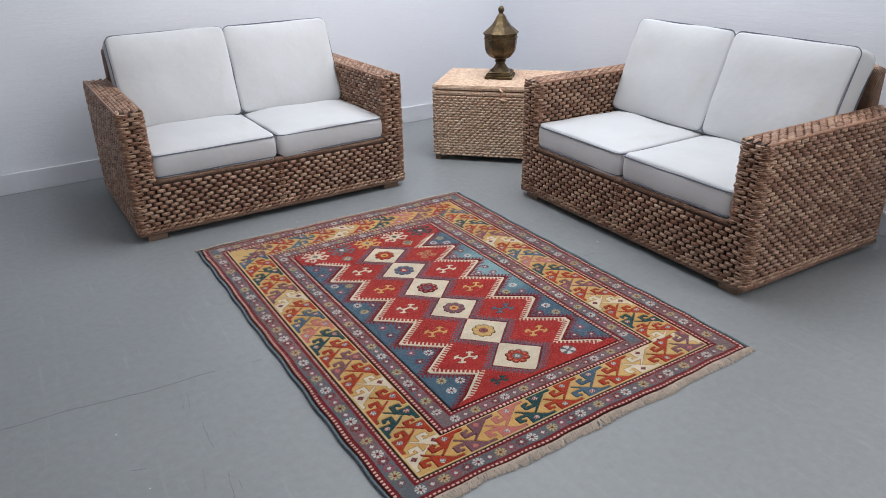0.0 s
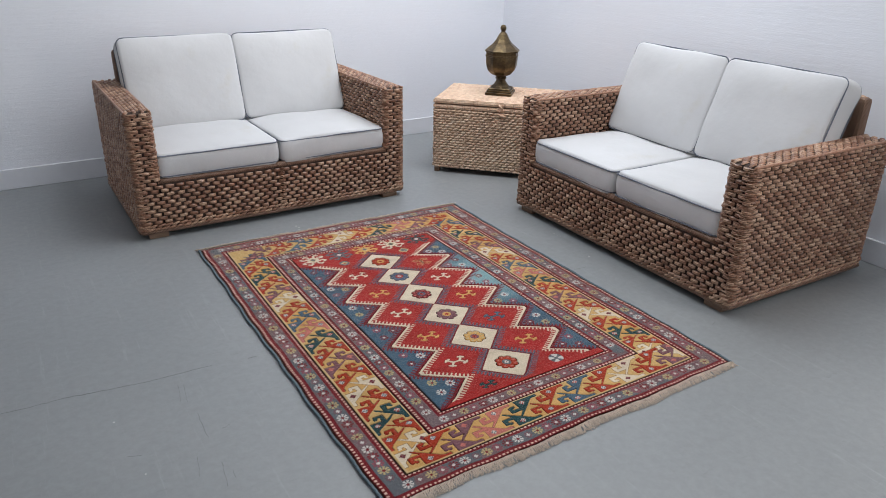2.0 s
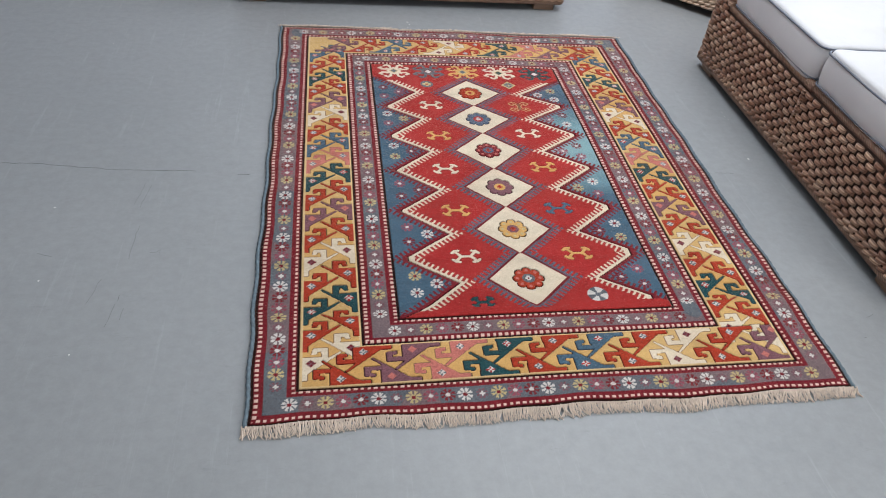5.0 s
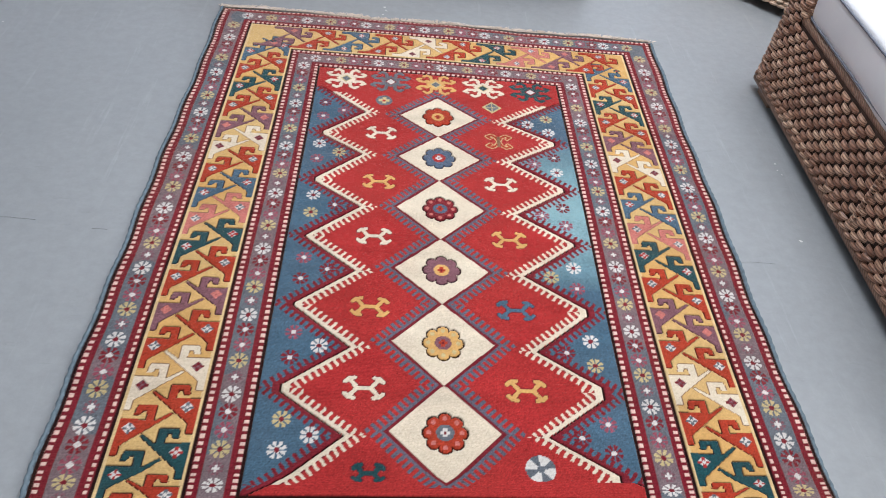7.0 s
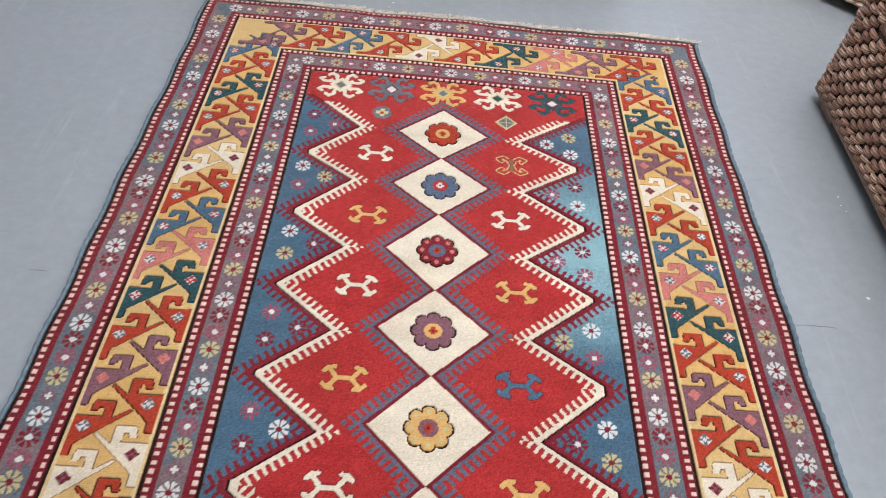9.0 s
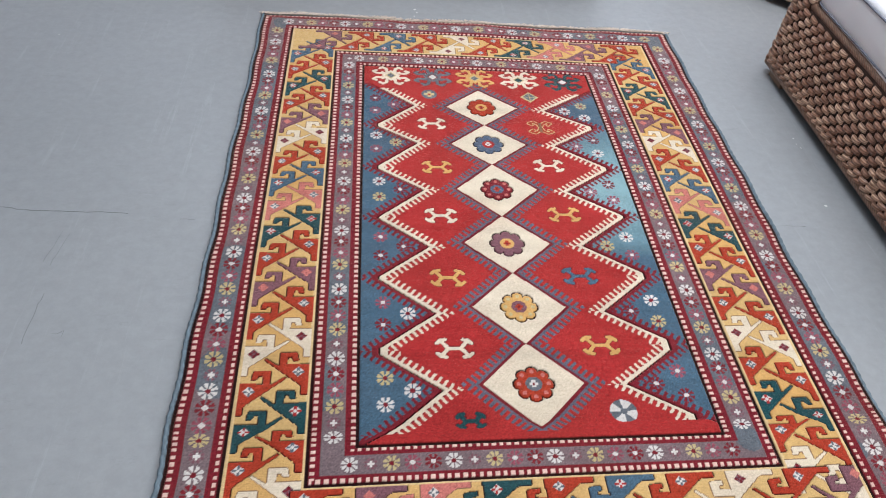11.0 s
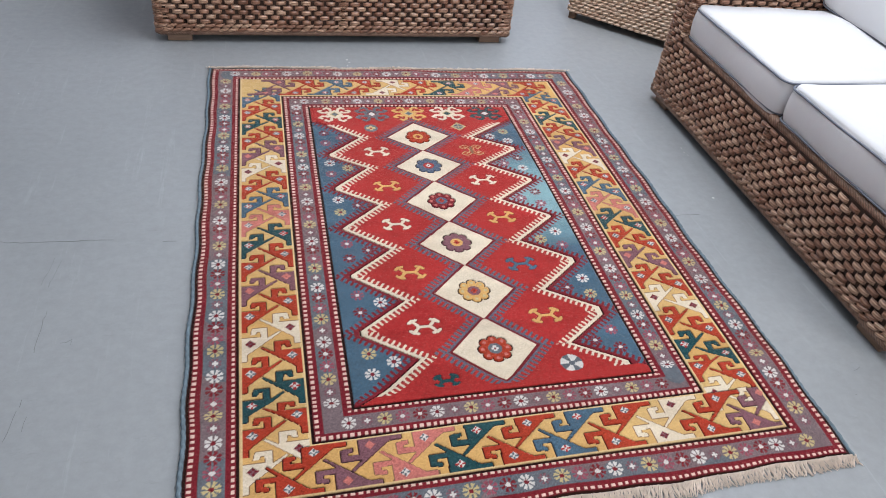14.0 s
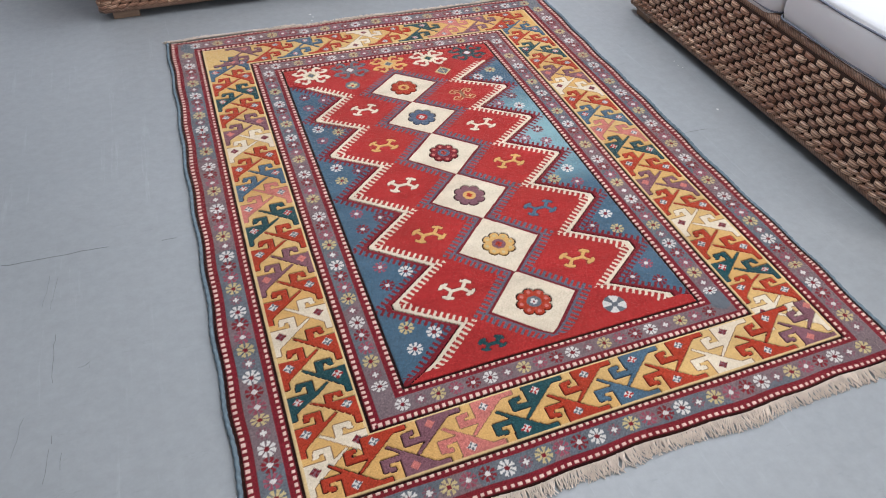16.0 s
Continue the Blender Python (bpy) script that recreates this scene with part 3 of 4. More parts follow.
def window(x, y, r):
    """The part of the chart round a motif: slices and local coordinates."""
    i0, i1 = np.searchsorted(gx, (x - r, x + r))
    j0, j1 = np.searchsorted(gy, (y - r, y + r))
    return (slice(j0, j1), slice(i0, i1)), CX[j0:j1, i0:i1] - x, CY[j0:j1, i0:i1] - y


def stain(where, mask, colour):
    chart[where][mask] = DYES[colour]


def stroke(x, y, lines, width, colour, flip=(1, 1)):
    where, dx, dy = window(x, y, 0.075)
    m = np.zeros(dx.shape, bool)
    for x0, y0, x1, y1 in lines:
        x0, x1, y0, y1 = x0 * flip[0], x1 * flip[0], y0 * flip[1], y1 * flip[1]
        ex, ey = x1 - x0, y1 - y0
        t = np.clip(((dx - x0) * ex + (dy - y0) * ey) / (ex * ex + ey * ey + 1e-12), 0, 1)
        m |= np.hypot(dx - x0 - t * ex, dy - y0 - t * ey) < width
    stain(where, m, colour)


def blossom(x, y, r, colour, heart, petals=8, rim=None, stretch=1.0):
    where, dx, dy = window(x, y, r * 1.6)
    rad, ang = np.hypot(dx, dy * stretch), np.arctan2(dy * stretch, dx)
    edge = r * (0.74 + 0.26 * np.sqrt(np.abs(np.cos(petals / 2 * ang))))
    if rim:
        stain(where, rad < edge + 0.0035, rim)
    stain(where, rad < edge, colour)
    stain(where, rad < r * 0.42, heart)


def daisy(x, y, r, colour, heart):
    """Eight petals, split by the ground between them."""
    where, dx, dy = window(x, y, r * 1.4)
    rad, ang = np.hypot(dx, dy), np.arctan2(dy, dx)
    stain(where, (rad < r) & (rad > r * 0.28) & (np.cos(8 * ang + math.pi) > -0.45), colour)
    stain(where, rad < r * 0.30, heart)
    if colour == "cream":
        stain(where, (np.minimum(abs(dx), abs(dy)) < r * 0.10) & (rad < r * 0.75), heart)


def star(x, y, r, colour, heart):
    where, dx, dy = window(x, y, r * 1.4)
    stain(where, (np.minimum(abs(dx), abs(dy)) < r * 0.30) & (np.maximum(abs(dx), abs(dy)) < r * 0.8), colour)
    stain(where, np.maximum(abs(dx), abs(dy)) < r * 0.24, heart)


# bands, from the rim inwards: distance from the rim on the sides and at the ends
SIDE_X = np.minimum(CX + RX, RX - CX)
END_Y = np.minimum(CY - RY0, RY1 - CY)
# the ends' bands are a little narrower than the sides'
DEPTH = np.minimum(SIDE_X, END_Y * 344 / 296)
ALONG_SIDE = SIDE_X < END_Y * 344 / 296
run = np.where(ALONG_SIDE, CY, CX)


def beads(lo, hi):
    """A row of near-square beads on a maroon thread."""
    m = (DEPTH >= lo) & (DEPTH < hi)
    dye(m, "maroon")
    dye(m & (DEPTH >= lo + 0.001) & (DEPTH < hi - 0.001) & (np.mod(run, 0.0145) < 0.0076), "bead")


def band(lo, hi, colour):
    dye((DEPTH >= lo) & (DEPTH < hi), colour)


dye(DEPTH >= 0, "dark")
dye(SIDE_X < 0.0045, "selvedge")
beads(0.0125, 0.023)
band(0.023, 0.033, "maroon")
band(0.033, 0.084, "guard")
band(0.084, 0.092, "maroon")
beads(0.092, 0.1025)
band(0.1085, 0.2500, "gold")
band(0.1085, 0.1150, "straw")
band(0.2440, 0.2500, "straw")
beads(0.2565, 0.267)
band(0.267, 0.275, "maroon")
band(0.275, 0.319, "guard")
band(0.319, 0.3275, "maroon")
beads(0.3275, 0.3385)
dye(DEPTH >= 0.344, "red")
# the wool of the guards shifts between slate blue and plum
shift = np.sin(CY * 9.0 + 1.3 * CX) + 0.7 * np.sin(CY * 23 + 4 * CX) + 0.5 * np.sin(CX * 31 + 2)
guard = ((DEPTH >= 0.033) & (DEPTH < 0.084)) | ((DEPTH >= 0.275) & (DEPTH < 0.319))
dye(guard & (shift > 0.35), "slate")
# gold ground shifts towards sand here and there
gold = (DEPTH >= 0.1145) & (DEPTH < 0.2445)
mellow = (0.5 + 0.5 * np.sin(CY * 14 + 3 * CX))[..., None] * 0.35
chart[gold] = (chart * (1 - mellow) + np.array(DYES["sand"]) * 1.25 * mellow)[gold]

# guard flowers
CYCLE = ("white", "star", "sand", "pink", "maroon")


def guard_row(points, r, first=0):
    for k, (x, y) in enumerate(points, first):
        c = CYCLE[k % 5]
        if c == "star":
            daisy(x, y, r * 0.80, "plum", "plum")
            star(x, y, r * 0.50, "white", "white")
        elif c in ("pink", "maroon"):
            daisy(x, y, r * 1.02, "rose" if c == "pink" else "wine", "white")
            star(x, y, r * 0.42, "white", "white")
        else:
            daisy(x, y, r * 1.04, c, "maroon")


for sgn in (-1, 1):
    ys = np.arange(0.3864, 2.09, 0.0364)
    guard_row([(sgn * (RX - 0.059), y) for y in ys], 0.0175, 1)
    ys = np.arange(0.602, 1.93, 0.0364)
    guard_row([(sgn * (RX - 0.2975), y) for y in ys], 0.0165)
for y, xs, r in ((RY0 + 0.051, np.arange(-0.60, 0.605, 0.0376), 0.0165), (RY1 - 0.051, np.arange(-0.60, 0.605, 0.0376), 0.0165),
                 (RY0 + 0.256, np.arange(-0.362, 0.37, 0.0376), 0.0150), (RY1 - 0.256, np.arange(-0.362, 0.37, 0.0376), 0.0150)):
    guard_row([(x, y) for x in xs], r)


# hooked leaves of the main border, in pairs of one colour
def inside(px, py, corners):
    m = np.zeros(px.shape, bool)
    n = len(corners)
    for k in range(n):
        x0, y0 = corners[k]
        x1, y1 = corners[(k + 1) % n]
        if y0 != y1:
            m ^= ((y0 > py) != (y1 > py)) & (px < (x1 - x0) * (py - y0) / (y1 - y0) + x0)
    return m


BODY = [(0.01, 0.0), (0.02, 0.79), (0.43, 0.78), (0.47, 0.77), (0.65, 0.96), (0.67, 0.92), (0.15, 0.27), (0.11, 0.20), (0.11, 0.0)]
HOOK = [(0.345, 0.78), (0.335, 0.99), (0.275, 0.99), (0.255, 0.90), (0.175, 0.90), (0.200, 1.11), (0.445, 1.11), (0.445, 0.78)]
DOTS = {"rust": ("white", "slate"), "green": ("white", "red"), "cream": ("plum", "maroon"), "plum": ("pink", "pink"),
        "pink": ("white", "slate"), "blue": ("white", "red")}


def leaf(u, v, where, colour, unit):
    """u across the border, v along it; unit: metres in one of v."""
    ink = "brown" if colour in ("cream", "gold", "pink") else "dark"
    near = (0.013, 0.020)
    body, hook = inside(u, v, BODY), inside(u, v, HOOK)
    shape = (body | hook) & gold[where]
    grown = np.zeros(shape.shape, bool)
    for du, dv in ((near[0], 0), (-near[0], 0), (0, near[1]), (0, -near[1])):
        grown |= inside(u + du, v + dv, BODY) | inside(u + du, v + dv, HOOK)
    stain(where, grown & ~shape & gold[where], ink)
    stain(where, shape, colour)
    a, b = DOTS[colour]
    ru, rv = (u - 0.165) / 0.66, (v - 0.58) * unit / 0.086
    stain(where, (abs(ru) + abs(rv) < 0.135), a)
    stain(where, (np.minimum(abs(ru), abs(rv)) < 0.026) & (np.maximum(abs(ru), abs(rv)) < 0.12), b)
    stain(where, (abs(ru) + abs(rv) < 0.045), a if colour != "cream" else "plum")


UP = "cream rust green rust cream rust plum rust green pink blue rust cream plum rust green rust blue".split()
for sgn in (-1, 1):
    for k, c in enumerate(UP):
        for inner in (0, 1):
            y0 = 0.400 + 0.0868 * k + 0.0434 * inner
            where, dx, dy = window(sgn * (RX - 0.1795), y0 + 0.05, 0.078)
            u = (sgn * -dx + 0.0675) / 0.135
            leaf(1 - u if inner else u, (dy + 0.05) / 0.0868, where, c, 0.0868)
ENDS = "plum rust cream rust blue rust green pink plum rust".split()
for end in (-1, 1):
    names = ENDS if end < 0 else "plum rust blue rust cream rust green pink plum rust".split()
    step = 0.112 if end < 0 else 0.105
    for k, c in enumerate(names):
        for inner in (0, 1):
            x0 = 0.582 - step * k + (0.052 if inner else 0.0)
            if end > 0:
                x0 = 0.505 - step * k + (0.05 if inner else 0.0)
            cy = RY0 + 0.1545 if end < 0 else RY1 - 0.1545
            flip = 1 if end < 0 else -1
            where, dx, dy = window(flip * (x0 - step / 2), cy, 0.085)
            u = (flip * dy + 0.058) / 0.116
            v = (step / 2 - flip * dx) / step
            leaf(1 - u if inner else u, v, where, c, step)
for x, y in ((-0.5, 1.99), (0.545, 1.985)):
    star(x, y, 0.012, "green", "red")

# blue side fields with their combed zigzag edges
ZIG_L = [(-0.290, 1.760), (-0.179, 1.679), (-0.305, 1.578), (-0.177, 1.500), (-0.305, 1.390), (-0.170, 1.302), (-0.300, 1.195), (-0.168, 1.098), (-0.302, 0.999), (-0.165, 0.898), (-0.308, 0.800), (-0.163, 0.705), (-0.290, 0.605)]
ZIG_R = [(0.302, 1.762), (0.163, 1.667), (0.308, 1.587), (0.164, 1.496), (0.306, 1.398), (0.162, 1.302), (0.303, 1.210), (0.161, 1.107), (0.309, 1.012), (0.168, 0.906), (0.317, 0.812), (0.170, 0.712), (0.322, 0.622)]
FIELD = DEPTH >= 0.344
for zig, sgn in ((ZIG_L, -1), (ZIG_R, 1)):
    zy = np.array([p[1] for p in zig])[::-1]
    zx = np.array([abs(p[0]) + 0.011 * (k % 2) for k, p in enumerate(zig)])[::-1]
    half = FIELD & (CX * sgn > 0)
    # the outer corners are blunt
    edge = np.minimum(np.interp(CY, zy, zx), 0.297)
    slope = (np.interp(CY + 0.002, zy, zx) - np.interp(CY - 0.002, zy, zx)) / 0.004
    slope = np.where(slope >= 0, 1.35, -1.35)
    # beyond the ends the edge runs out to the guard
    edge = np.where(CY > zy[-1], zx[-1] + (CY - zy[-1]) * 1.4, edge)
    edge = np.where(CY < zy[0], zx[0] + (zy[0] - CY) * 1.4, edge)
    out = (CX * sgn - edge) * 0.60
    along = (CX * sgn * slope + CY) * 0.595
    row = (CY < zy[-1] + 0.02) & (CY > zy[0] - 0.03)
    sea = half & (out > 0.013)
    dye(sea, "blue")
    if sgn > 0:
        pale = np.clip(1 - np.abs(CY - 1.33) / 0.26, 0, 1)[..., None] ** 0.6
        chart[sea] = (chart * (1 - pale) + np.array(DYES["teal"]) * pale)[sea]
    dye(half & (out > 0.013) & (out < 0.030) & (np.mod(along + 0.004, 0.0142) < 0.0068) & row, "wine")
    dye(half & (out > 0.006) & (out < 0.0155) & row, "wine")
    dye(half & (out > 0.0045) & (out < 0.0070) & row, "dark")
    line = half & (CY <= zy[-1]) & (CY >= zy[0])
    tooth = line & (out < -0.003) & (out > -0.0195) & (np.mod(along, 0.0142) < 0.0060)
    dye(tooth, "cream")
    dye(line & (out < -0.0030) & (out > -0.0062) & ~tooth, "wine")
    dye(line & (abs(out) < 0.0040), "cream")
    # a few flowers in each blue bay
    for k, (x, y) in enumerate(zig[1::2]):
        for n, (ox, oy) in enumerate(((0.080, 0.0), (0.133, 0.030), (0.133, -0.030))):
            c = ("rose", "white", "wine", "sand", "rose", "white", "wine")[(k * 3 + n * 2 + (sgn > 0)) % 7]
            daisy(sgn * (abs(x) + ox), y + oy, 0.0170, c, "wine" if c in ("white", "sand") else "white")

# the column of cream lozenges
TIPS = (1.762, 1.589, 1.410, 1.208, 1.018, 0.818, 0.614)
HEARTS = (("rust", "gold"), ("indigo", "red"), ("wine", "indigo"), ("plum", "gold"), ("gold", "plum"), ("rust", "slate"))
mids = [((a + b) / 2, (a - b) / 2) for a, b in zip(TIPS, TIPS[1:])]
each = np.array([(abs(CX) / 0.103 + abs(CY - m) / h - 1) * 0.0715 for m, h in mids])
rings = each.min(axis=0)
middle = np.array([m for m, h in mids])[each.argmin(axis=0)]
teeth = np.mod(np.abs(CX) * 0.70 - np.abs(CY - middle) * 0.71, 0.0135) < 0.0068
zone = FIELD & (abs(CX) < 0.185) & (CY > 0.60) & (CY < 1.80)
dye(zone & (rings > 0.012) & (rings < 0.031) & teeth, "comb")
dye(zone & (rings > 0.006) & (rings < 0.0125), "comb")
dye(zone & (rings > 0.0) & (rings < 0.0065), "maroon")
dye(zone & (rings <= 0.0), "cream")
for (m, h), (c, heart) in zip(mids, HEARTS):
    blossom(0.0, m, 0.040, c, heart, 8, "dark")
    if c in ("wine", "gold") or heart == "slate":
        for k in range(8):
            a = k * math.tau / 8
            where, dx, dy = window(0.030 * math.cos(a), m + 0.030 * math.sin(a), 0.012)
            stain(where, np.hypot(dx, dy) < 0.0048, "sand" if c == "gold" else "pink")
    star(0.0, m, 0.011, "white" if heart in ("red", "slate") else "rust", "maroon")

# crossed ram's horns
HORN = [(-0.013, 0, 0.013, 0), (0.013, 0, 0.029, 0.020), (0.013, 0, 0.029, -0.020), (-0.013, 0, -0.029, 0.020), (-0.013, 0, -0.029, -0.020),
        (0.029, 0.020, 0.019, 0.022), (0.029, -0.020, 0.019, -0.022), (-0.029, 0.020, -0.019, 0.022), (-0.029, -0.020, -0.019, -0.022),
        (0.029, 0.020, 0.036, 0.013), (0.029, -0.020, 0.036, -0.013), (-0.029, 0.020, -0.036, 0.013), (-0.029, -0.020, -0.036, -0.013)]
for x, y, c in ((-0.152, 1.592, "cream"), (-0.150, 1.396, "gold"), (-0.153, 1.206, "cream"), (-0.151, 1.001, "gold"), (-0.152, 0.806, "cream"),
                (0.151, 1.408, "cream"), (0.156, 1.216, "gold"), (0.154, 1.010, "blue"), (0.157, 0.812, "gold"), (-0.135, 0.634, "green")):
    small = (0.72, 0.72) if c == "green" else (1, 1)
    stroke(x, y, HORN, 0.0058, "maroon", small)
    stroke(x, y, HORN, 0.0043, c, small)
DOUBLE = []
for sx in (-1, 1):
    for sy in (-1, 1):
        DOUBLE += [(0, 0, sx * 0.006, sy * 0.016), (sx * 0.006, sy * 0.016, sx * 0.018, sy * 0.026), (sx * 0.018, sy * 0.026, sx * 0.030, sy * 0.020),
                   (sx * 0.030, sy * 0.020, sx * 0.022, sy * 0.013)]
stroke(0.158, 1.582, DOUBLE, 0.0062, "sand")
stroke(0.158, 1.582, DOUBLE, 0.0036, "rust")
stroke(0.158, 1.582, [(0, -0.018, 0, 0.018)], 0.0045, "brown")

# hooked stars across the far end
ARMS = []
for sx in (-1, 1):
    for sy in (-1, 1):
        ARMS += [(0, 0, sx * 0.026, sy * 0.016), (sx * 0.022, sy * 0.012, sx * 0.045, sy * 0.012), (sx * 0.045, sy * 0.012, sx * 0.054, sy * 0.021),
                 (sx * 0.054, sy * 0.021, sx * 0.045, sy * 0.026), (sx * 0.012, sy * 0.020, sx * 0.014, sy * 0.036),
                 (sx * 0.014, sy * 0.036, sx * 0.026, sy * 0.044), (sx * 0.026, sy * 0.044, sx * 0.034, sy * 0.037)]
for x, c, heart in ((-0.264, "cream", "slate"), (-0.135, "slate", "white"), (-0.004, "gold", "slate"), (0.131, "cream", "green"), (0.266, "green", "white")):
    stroke(x, 1.828, ARMS, 0.0064, "maroon")
    stroke(x, 1.828, ARMS, 0.0050, c)
    where, dx, dy = window(x, 1.828, 0.03)
    stain(where, abs(dx) + abs(dy) < 0.029, c)
    stain(where, abs(dx) + abs(dy) < 0.0175, "maroon" if heart == "white" else "sand")
    stain(where, abs(dx) + abs(dy) < 0.0125, heart)
where, dx, dy = window(-0.151, 1.736, 0.04)
stain(where, np.hypot(dx, dy) < 0.023, "slate")
star(-0.151, 1.736, 0.018, "sand", "red")
where, dx, dy = window(0.150, 1.736, 0.04)
stain(where, abs(dx) + abs(dy) < 0.028, "sand")
stain(where, abs(dx) + abs(dy) < 0.020, "slate")
stain(where, (np.minimum(abs(dx), abs(dy)) < 0.002) & (np.maximum(abs(dx), abs(dy)) < 0.022), "sand")
where, dx, dy = window(0.166, 0.648, 0.05)
disc = np.hypot(dx, dy) < 0.027
stain(where, disc, "white")
stain(where, disc & ((np.sin(np.arctan2(dy, dx) * 4) > 0.2) | (np.hypot(dx, dy) < 0.007)), "slate")

# uneven dyeing from row to row and from knot to knot
abrash = 1 + 0.05 * np.interp(np.arange(NY), np.arange(0, NY + 9, 9), knots.normal(0, 1, len(np.arange(0, NY + 9, 9))))[:, None]
lightness = chart.sum(2)
fleck = 1 + knots.normal(0, 1, (NY, NX)) * np.where(lightness > 0.8, 0.07, 0.16)
final = chart * (1.03 * abrash * fleck)[..., None]

# the dark wool has worn lower than the rest
pile = 0.0078 - 0.0032 * (lightness < 0.07) - 0.0010 * (lightness < 0.19) * (lightness >= 0.07) + knots.normal(0, 0.00035, (NY, NX)) - 0.006 * np.clip(1 - np.minimum(SIDE_X, END_Y) / 0.006, 0, 1)


def lie(x, y):
    """Where a knot of the chart lies: the near end was woven a little wider, the rims waver."""
    left = np.interp(y, (0.30, 1.03, 2.17), (0.984, 0.986, 0.974))
    right = np.interp(y, (0.30, 1.03, 2.17), (1.004, 1.004, 1.022))
    wx = x * np.where(x < 0, left, right)
    rim = np.clip((np.abs(x) - 0.60) / 0.09, 0, 1)
    wx = wx + rim * (0.0018 * np.sin(y * 9 + 2 * np.sign(x)) + 0.002 * np.sin(y * 31 + x * 4))
    knot = (0.284, 0.50, 0.585, 0.63, 0.90, 1.60, 1.957, 2.172)
    wy = y + np.interp(y, knot, (0.036, 0.025, 0.020, 0.006, 0.002, 0.002, 0.008, 0.014)) + np.interp(y, knot, (0.012, 0.018, 0.016, 0.011, 0.004, -0.004, -0.018, -0.018)) * x
    ends = np.clip((np.abs(y - 1.23) - 0.85) / 0.09, 0, 1)
    wy = wy + ends * (0.003 * np.sin(x * 13 + 1) + 0.0015 * np.sin(x * 41))
    ripple = 0.0015 * (np.sin(x * 7 + y * 4) + np.sin(y * 6.3 - x * 3)) + 0.0030 * np.exp(-((y - 2.13) / 0.03) ** 2) * np.clip(np.sin(x * 17 + 0.6), 0, 1)
    return wx, wy, ripple + 0.003


rug = empty("rug", Matrix.Identity(4), "red, blue and gold hand-knotted wool rug with cream fringes", "rug")
WX, WY, RIPPLE = lie(CX, CY)
verts = np.stack([WX, WY, RIPPLE + pile], 2).reshape(-1, 3)
cell = (np.arange(NY - 1)[:, None] * NX + np.arange(NX - 1)[None]).ravel()
ground = from_arrays("wool_surface", verts, np.stack([cell, cell + 1, cell + NX + 1, cell + NX], 1), M_pile, rug, None, False)
layer = ground.data.color_attributes.new("dye", "FLOAT_COLOR", "POINT")
layer.data.foreach_set("color", np.concatenate([np.clip(final, 0.002, 0.9), np.ones((NY, NX, 1))], 2).astype(np.float32).ravel())
tagged(ground, "knotted wool pile with hooked border")
# corded selvedges down both sides
for sgn in (-1, 1):
    y = np.linspace(RY0, RY1, 260)
    x, wy, _ = lie(np.full_like(y, sgn * RX), y)
    bm = bmesh.new()
    tube(bm, [(a - sgn * 0.0005 + 0.0012 * math.sin(k * 1.9), b, 0.0065) for k, (a, b) in enumerate(zip(x, wy))], 0.0046, 6)
    part("selvedge", bm, M_selvedge, rug, "blue overcast selvedge cord", smooth=True)


def fringe(y, sgn, reach):
    """Knotted warp ends, lying on the floor in uneven tufts."""
    rng = np.random.default_rng(40 + sgn)
    sides, vs, qs = 3, [], []
    xs = np.arange(-RX - 0.004, RX + 0.006, 0.0016)
    steps = 5
    for x in xs:
        wx, wy, _ = lie(np.array([x]), np.array([y]))
        tuft = 0.012 * math.sin(x * 55) + 0.007 * math.sin(x * 131 + 1)
        length = reach * (0.90 + 0.10 * math.sin(x * 23 + 2)) * rng.uniform(0.78, 1.12)
        lean, curl = rng.normal(0, 0.22) + tuft * 8, rng.normal(0, 0.5)
        base = len(vs)
        for k in range(steps):
            f = k / (steps - 1)
            px = wx[0] + length * f * math.sin(lean + curl * f) * 0.8
            py = wy[0] + sgn * (length * f * math.cos(lean) - 0.003)
            pz = 0.0065 * (1 - f) ** 1.4 + 0.0022 + abs(rng.normal(0, 0.0012))
            rad = 0.0017 * (1 - 0.35 * f)
            for s in range(sides):
                a = s * math.tau / sides
                vs.append((px + rad * math.cos(a), py, pz + rad * math.sin(a)))
        for k in range(steps - 1):
            for s in range(sides):
                a, b = base + k * sides + s, base + k * sides + (s + 1) % sides
                qs.append((a, b, b + sides, a + sides))
    ob = from_arrays("fringe", np.array(vs), np.array(qs), M_fringe, rug)
    return tagged(ob, "cream cotton fringe of knotted warp ends", kind="stuff")


fringe(RY0, -1, 0.031)
fringe(RY1, 1, 0.034)


# ---- marks on the floor ----
def fleck(x, y, r, seed):
    """A flat dried drip of paint with an uneven rim."""
    rng = random.Random(seed)
    bm = bmesh.new()
    rim = [bm.verts.new((r * rng.uniform(0.6, 1.2) * math.cos(k * math.tau / 9), r * rng.uniform(0.5, 1.1) * math.sin(k * math.tau / 9), 0.0)) for k in range(9)]
    top = bm.verts.new((0, 0, 0.0012))
    for k in range(9):
        bm.faces.new((rim[k], rim[(k + 1) % 9], top))
    ob = tagged(part("paint_fleck", bm, M_fleck), "small white paint fleck on the grey floor", "paint fleck", "paint flecks on the floor")
    ob.matrix_world = pose(x, y, 0.0008, 0, 0, rng.uniform(0, 360))


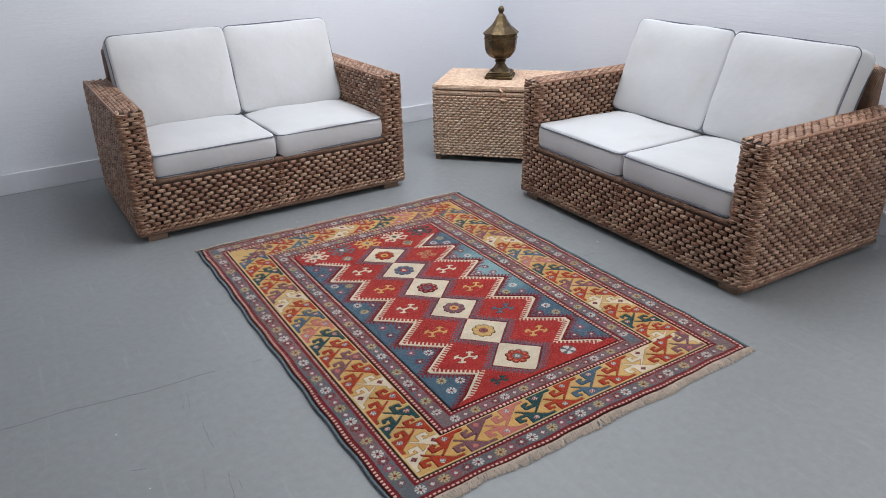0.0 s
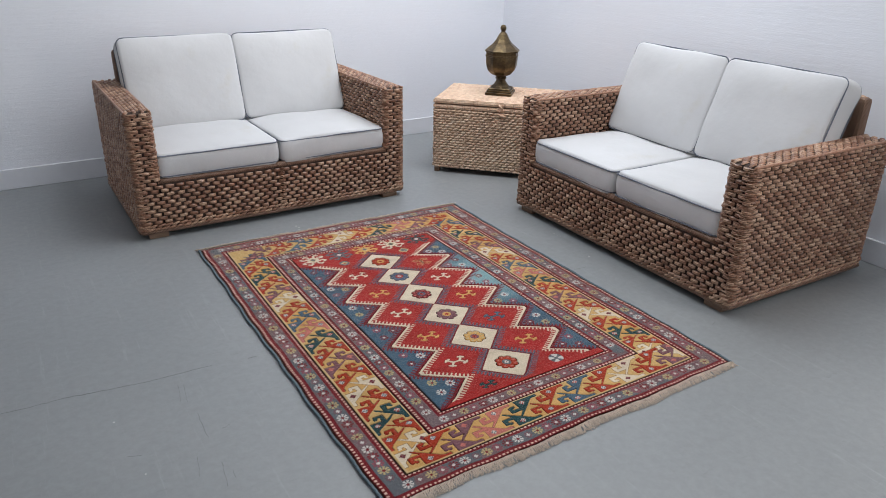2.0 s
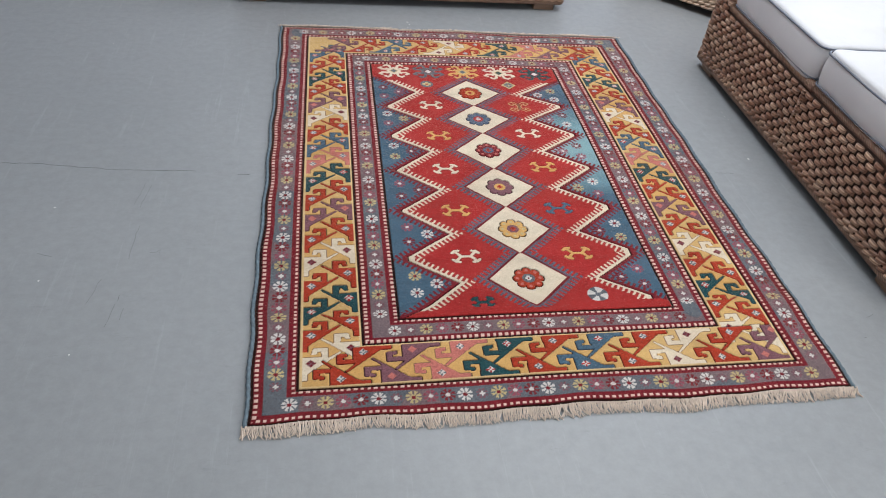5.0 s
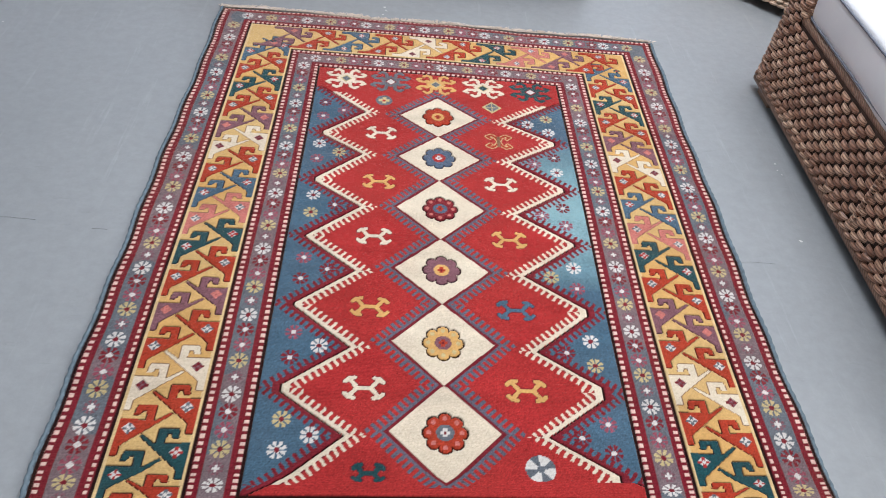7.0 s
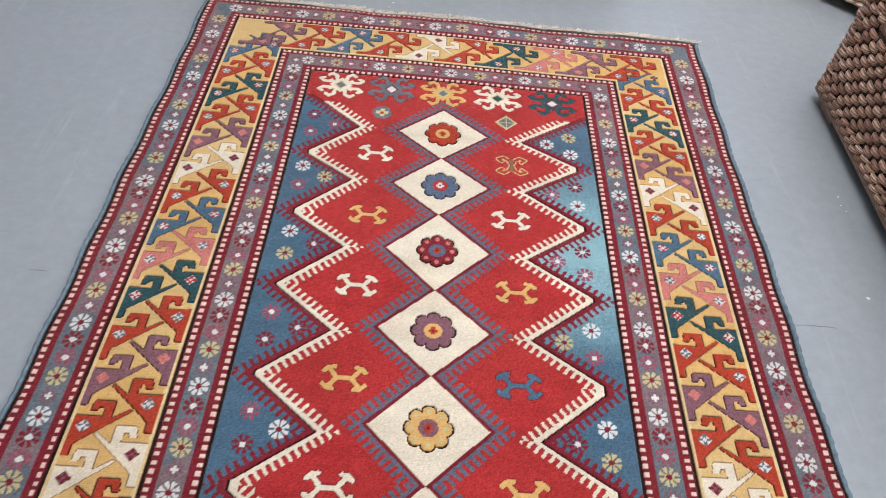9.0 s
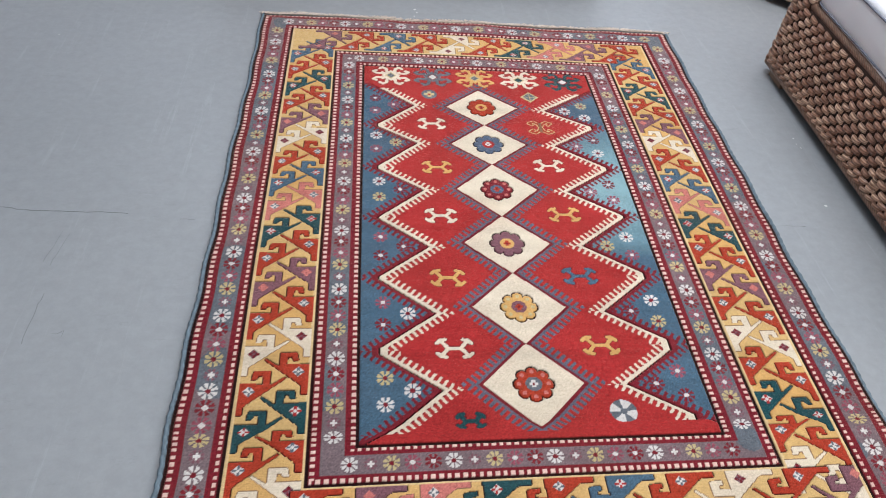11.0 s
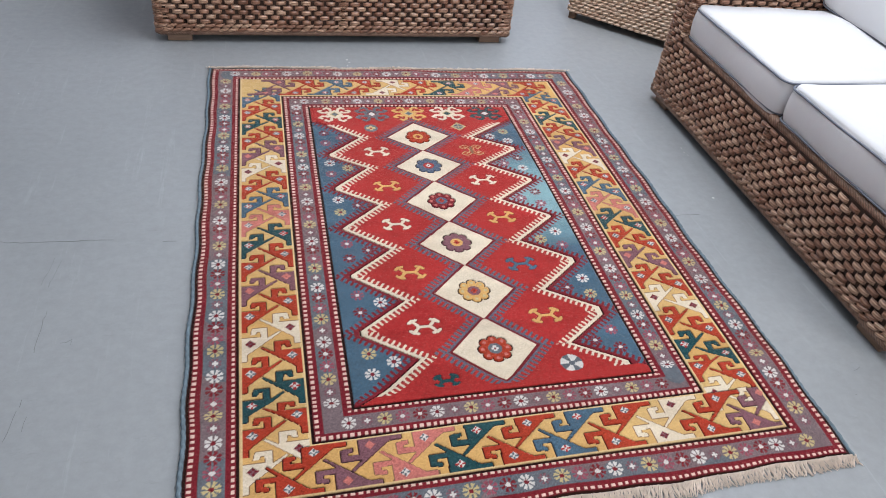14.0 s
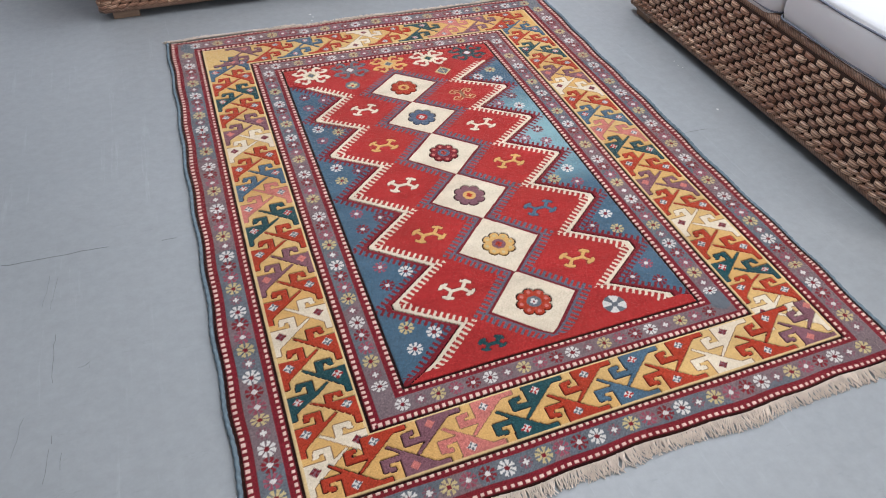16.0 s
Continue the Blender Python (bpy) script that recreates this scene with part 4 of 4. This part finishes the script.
def crack(points, width, label):
    """A fine line in the floor paint."""
    bm = bmesh.new()
    rng = random.Random(int(abs(points[0][0]) * 1000))
    pts = []
    for (x0, y0), (x1, y1) in zip(points, points[1:]):
        n = max(2, int(math.hypot(x1 - x0, y1 - y0) / 0.015))
        pts += [(x0 + (x1 - x0) * k / n + rng.gauss(0, 0.0012), y0 + (y1 - y0) * k / n + rng.gauss(0, 0.0012), 0.0004) for k in range(n)]
    tube(bm, pts, width, 4)
    tagged(part("floor_crack", bm, M_crack), label, "crack", "cracks in the floor")


crack([(-1.62, 1.262), (-1.317, 1.250), (-1.096, 1.219), (-0.864, 1.214)], 0.00050, "long fine crack in the grey floor paint")
crack([(-0.762, 1.196), (-0.712, 1.194)], 0.00043, "short fine crack beside the rug")
crack([(-0.992, 0.964), (-0.994, 0.886), (-0.992, 0.819)], 0.00050, "fine dark scratch in the floor paint")
crack([(-0.992, 0.707), (-0.993, 0.673)], 0.00050, "fine dark scratch in the floor paint")
crack([(-0.974, 0.663), (-0.974, 0.613)], 0.00043, "fine dark scratch in the floor paint")
crack([(-1.005, 1.150), (-1.024, 1.040)], 0.00037, "fine dark scratch in the floor paint")
crack([(-0.990, 1.144), (-1.006, 1.028)], 0.00037, "fine dark scratch in the floor paint")
crack([(-1.211, 0.860), (-1.158, 0.843)], 0.00043, "fine dark scratch in the floor paint")
crack([(-0.945, 0.857), (-0.924, 0.864), (-0.922, 0.836)], 0.00043, "bent fine scratch in the floor paint")
crack([(-1.043, 0.764), (-1.062, 0.665)], 0.00043, "fine dark scratch in the floor paint")
crack([(-0.996, 0.679), (-1.004, 0.590)], 0.00043, "fine dark scratch in the floor paint")
crack([(0.701, 1.197), (0.772, 1.198), (0.808, 1.195)], 0.00050, "fine crack between rug and sofa")
crack([(0.865, 0.551), (0.880, 0.559), (0.899, 0.566)], 0.00043, "fine crack in the floor paint")
crack([(0.816, 0.485), (0.828, 0.481)], 0.00050, "short dark crack in the floor paint")
for k, (x, y, r) in enumerate(((-1.218, 1.045, 0.0060), (-1.182, 0.762, 0.0050), (-1.058, 0.527, 0.0040), (0.924, 1.579, 0.0050), (0.921, 1.551, 0.0035),
                               (0.927, 1.533, 0.0040), (0.883, 1.279, 0.0080), (-1.266, 2.020, 0.0040), (-0.160, 2.262, 0.0060), (-0.166, 2.285, 0.0080), (-0.170, 2.236, 0.0050))):
    fleck(x, y, 0.62 * r, 60 + k)
